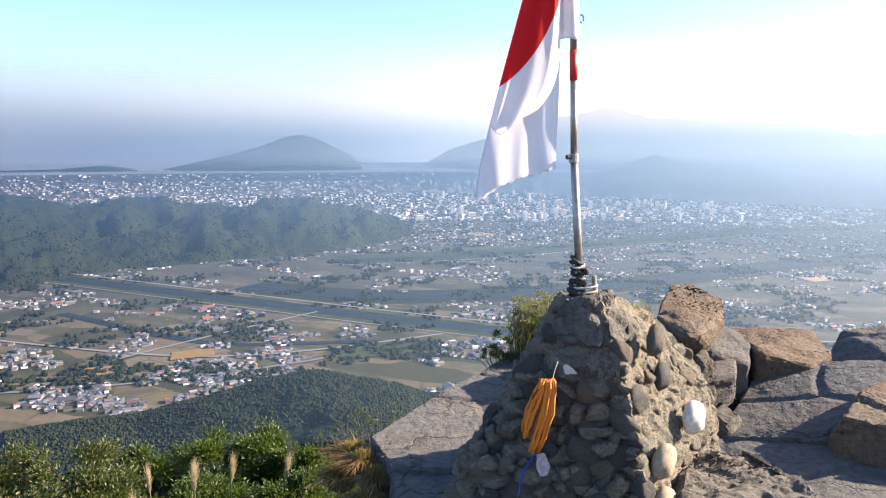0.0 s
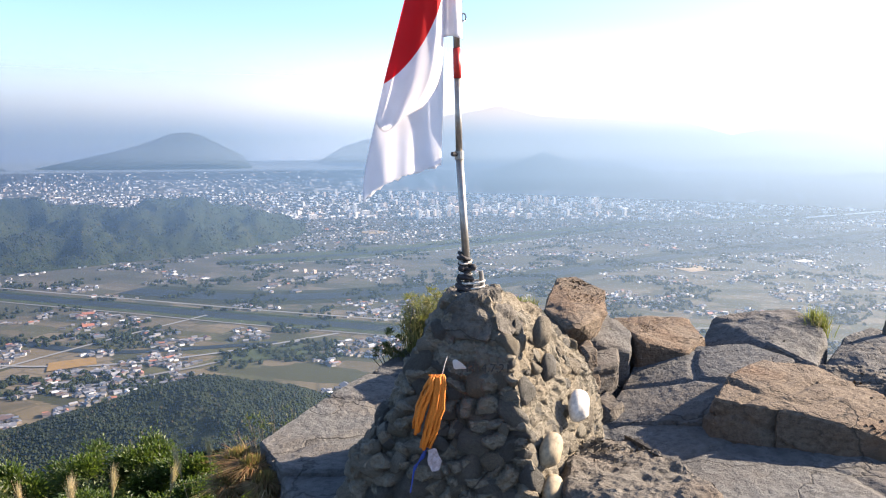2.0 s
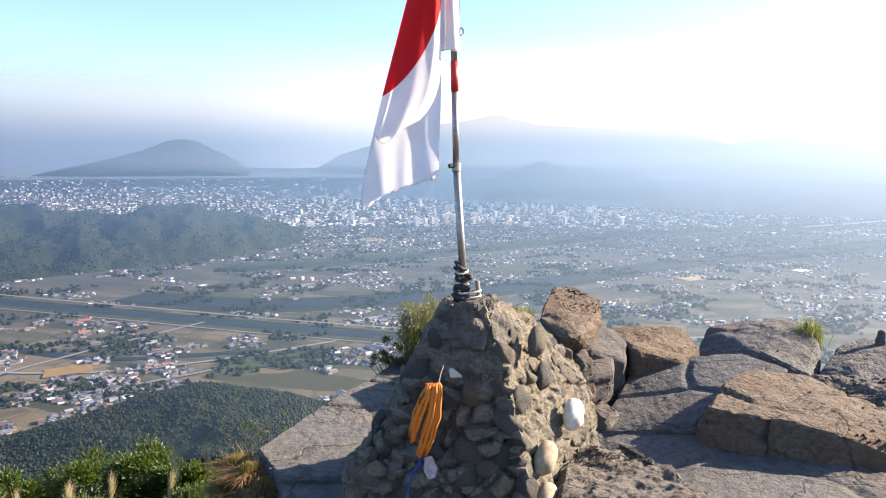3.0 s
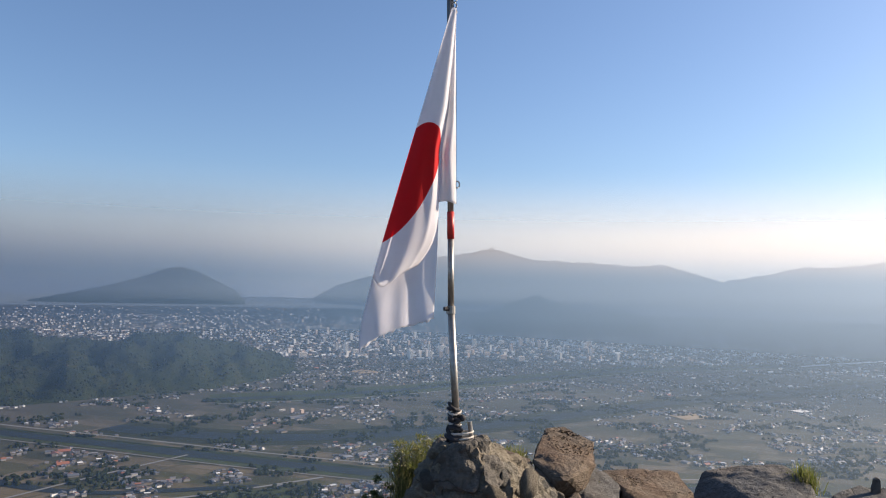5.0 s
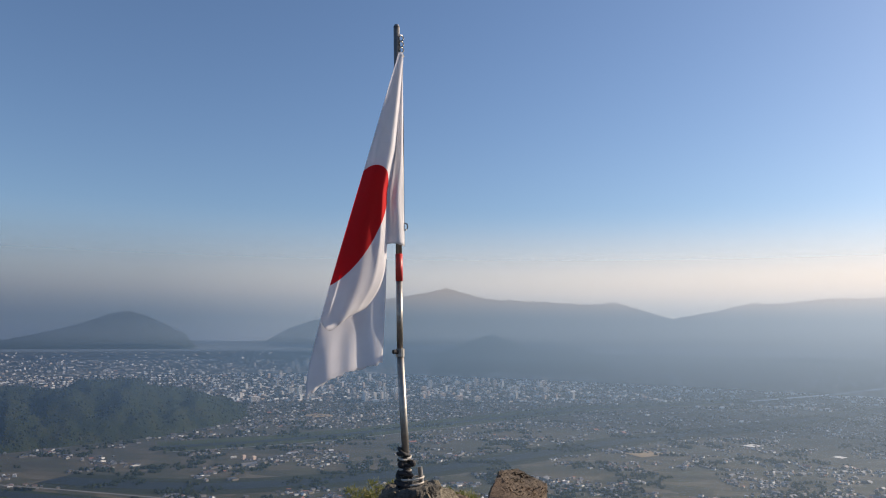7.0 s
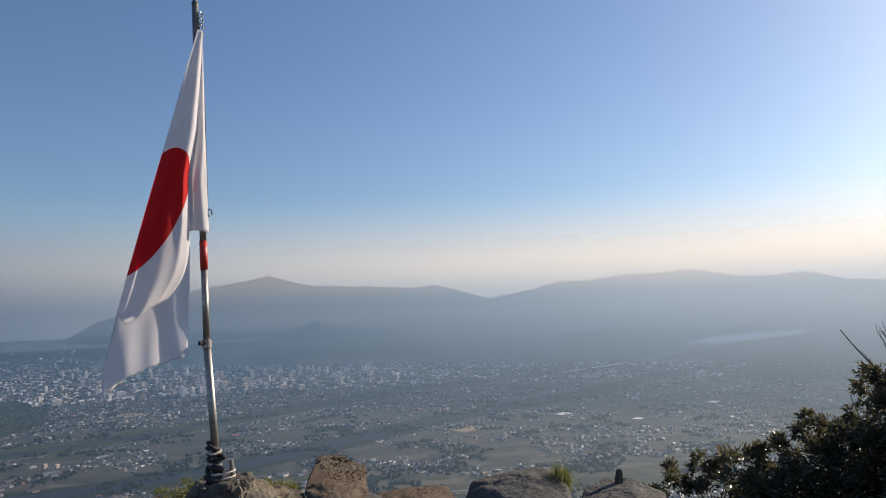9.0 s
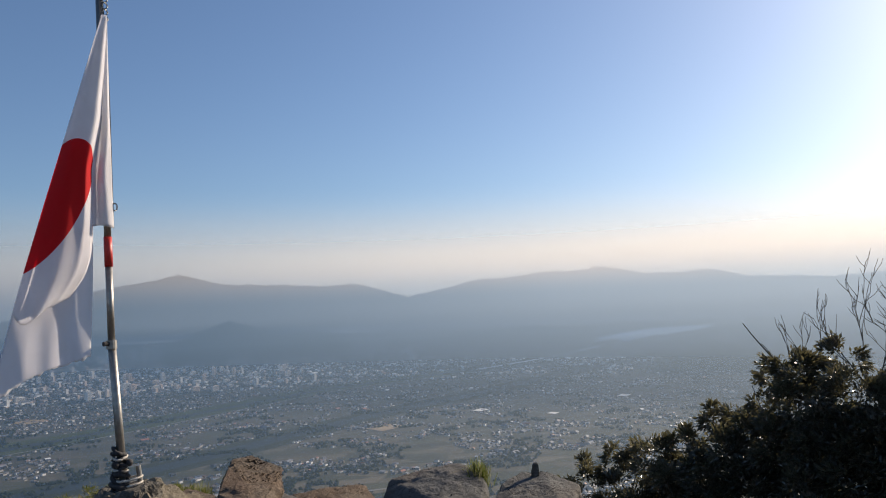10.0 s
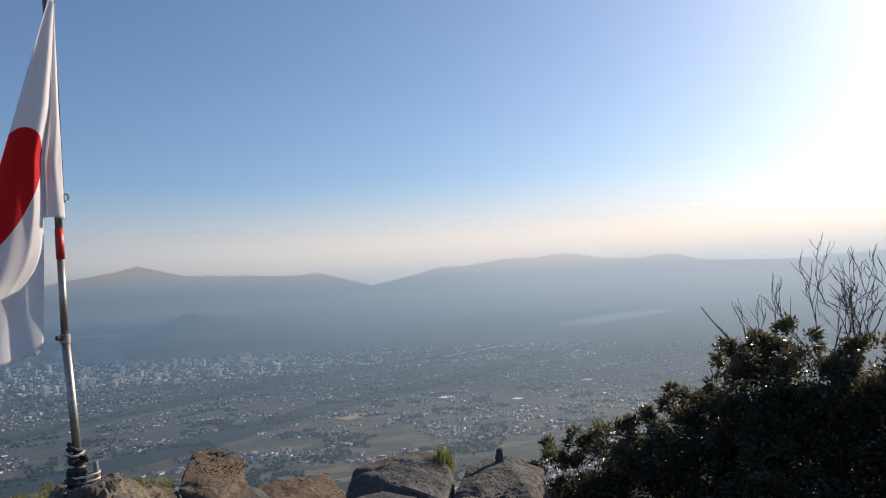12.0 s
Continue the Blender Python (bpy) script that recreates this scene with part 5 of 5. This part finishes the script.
shrub("bush", (0.36, 4.62, -1.45), [((0.38, 4.6, -1.2), 0.09), ((0.3, 4.6, -1.24), 0.06)], 2200, 0.017, LEAF_OLIVE, "small green bush behind the slab", rg, 0.25, 9)
shrub("bush", (1.1, 4.75, -1.4), [((0.95, 4.7, -1.0), 0.09), ((1.12, 4.75, -1.02), 0.09), ((0.8, 4.7, -0.98), 0.09)], 1800, 0.02, LEAF_GRASS, "low green bush behind the rocks", rg, 0.25, 9)
for gx, gy, gz, blades, length in ((-0.36, 3.28, -1.43, 2600, 0.1), (-0.29, 3.14, -1.45, 2400, 0.1), (-0.43, 3.4, -1.45, 2400, 0.11), (-0.32, 3.0, -1.49, 2200, 0.1), (-0.46, 3.26, -1.5, 2000, 0.11)):
    tuft("grass_tuft", (gx, gy, gz), blades, length, 0.75, LEAF_DRY, "rusty dry grass tuft beside the slab", rg)
tuft("grass_tuft", (3.08, 4.42, -1.2), 300, 0.2, 0.6, LEAF_GRASS, "yellow green grass tuft between two rocks", rg, 0.003)
for gx, gy in ((0.93, 4.62), (1.07, 4.66), (1.2, 4.6)):
    tuft("grass_tuft", (gx, gy, -1.08), 420, 0.17, 0.7, LEAF_GRASS, "dry olive grass behind the rock heap", rg, 0.0025)
tuft("grass_tuft", (1.52, 4.15, -1.08), 60, 0.09, 0.5, LEAF_GRASS, "small moss grass under the boulder", rg, 0.002)


def pampas(x, y, z, h, lean, rng):
    e = base("pampas_grass", (x, y, z), "dry pampas grass stem with a feathery plume", "grass", "pampas stems")
    top = Vector((lean, 0, h))
    part("stem", tube([(0, 0, 0), (lean * 0.4, 0, h * 0.55), tuple(top)], [0.003, 0.0025, 0.0015], 5), PLUME, e)
    verts, faces = [], []
    for _ in range(240):
        k = rng.random()
        p = top + Vector((lean * 0.2 * k, 0, 0.09 * k))
        d = Vector((rng.gauss(0, 0.13) + lean * 2.5 + 0.12, rng.gauss(0, 0.13), 1.0)).normalized()
        s = d.cross(Vector((rng.gauss(0, 1), rng.gauss(0, 1), 0))).normalized() * 0.001
        l = rng.uniform(0.06, 0.15)
        b = len(verts)
        verts += [p - s, p + s, p + d * l]
        faces.append((b, b + 1, b + 2))
    raw("plume", verts, faces, PLUME, e)


for x, y, z, h, lean in ((-1.6, 4.1, -2.33, 0.5, -0.06), (-1.45, 4.1, -2.33, 0.52, 0.03), (-1.36, 4.05, -2.33, 0.53, -0.03), (-1.22, 4.1, -2.33, 0.56, 0.02), (-0.98, 4.15, -2.33, 0.55, 0.07), (-0.78, 4.4, -2.29, 0.5, -0.12), (-0.7, 4.5, -2.28, 0.5, -0.05), (-1.55, 3.9, -2.33, 0.42, -0.1)):
    pampas(x, y, z - 0.35, h + 0.25, lean, rg)

CREST = [(3.97, 4.29, -1.25), (4.13, 4.12, -1.19), (4.3, 3.92, -1.02), (4.43, 3.74, -1.02), (4.56, 3.56, -0.87), (4.67, 3.39, -0.81), (4.74, 3.25, -0.77), (4.81, 3.12, -0.49),
         (4.87, 2.98, -0.42), (4.95, 2.81, -0.46), (5.0, 2.68, -0.62), (5.05, 2.54, -0.6), (5.1, 2.4, -0.58), (5.16, 2.2, -0.58), (5.2, 1.95, -0.58)]


def clumps_under(crest):
    """Leafy clumps along a crest line and in rows below it, stepping forward."""
    out = []
    for i, (x, y, z) in enumerate(crest):
        out.append(((x, y, z - 0.02 + 0.07 * math.sin(i * 2.4)), 0.17 + 0.05 * math.sin(i * 3.7)))
        k, low = 0, z - 0.24
        while low > -1.75:
            f = 0.97 - 0.022 * k
            out.append(((x * f, y * f + (0.06 if k % 2 else -0.05), low), 0.27))
            k, low = k + 1, low - 0.26
    return out


shrub("shrub", (4.9, 2.9, -2.6), clumps_under(CREST[3:]), 125000, 0.039, LEAF_DARK, "dense dark evergreen shrub with glossy leaves", rg, 0.42, 60)
shrub("shrub", (4.2, 4.1, -2.4), clumps_under(CREST[:3]), 15000, 0.039, LEAF_DARK, "smaller dark evergreen shrub at the edge", rg, 0.42, 14)


def bare_tree(foot, limbs, rng, label):
    """A leafless small tree: a trunk that forks again and again."""
    e = base("bare_tree", foot, label, "tree")
    bm = bmesh.new()

    def grow(p, d, l, r, depth):
        pts, rad = [p], [r]
        for k in range(4):
            d = (d + Vector((rng.gauss(0, 0.13), rng.gauss(0, 0.13), rng.gauss(0.07, 0.07)))).normalized()
            pts.append(pts[-1] + d * l / 4)
            rad.append(r * (1 - 0.12 * (k + 1)))
        tube(pts, rad, 5, bm)
        if depth:
            for k in range(rng.choice((2, 3, 3))):
                j = rng.choice((2, 3, 4))
                side = Vector((rng.gauss(0, 0.5), rng.gauss(0, 0.5), rng.gauss(0.25, 0.25)))
                grow(pts[j], (d + side).normalized(), l * rng.uniform(0.5, 0.8), max(0.0024, rad[j] * 0.7), depth - 1)
    for end, r, depth in limbs:
        v = Vector(end) - Vector(foot)
        grow(Vector((0, 0, 0)), v.normalized(), v.length, r, depth)
    part("trunk", bm, BARK, e)


bare_tree((5.27, 2.66, -0.95), [((5.3, 2.62, -0.42), 0.016, 4), ((5.18, 2.8, -0.45), 0.013, 4), ((5.35, 2.52, -0.47), 0.013, 4)], random.Random(6), "leafless small tree above the evergreen shrub")
bare_tree((4.88, 3.25, -1.0), [((4.885, 3.27, -0.42), 0.009, 0)], random.Random(3), "bare dead stem above the evergreen shrub")
bare_tree((4.885, 3.27, -0.44), [((4.81, 3.41, -0.12), 0.006, 0), ((4.86, 3.33, -0.28), 0.004, 0)], random.Random(13), "bare dead branch above the evergreen shrub")
bare_tree((4.97, 3.17, -0.6), [((4.96, 3.18, -0.3), 0.005, 2), ((4.99, 3.12, -0.32), 0.005, 2)], random.Random(8), "bare twigs above the evergreen shrub")
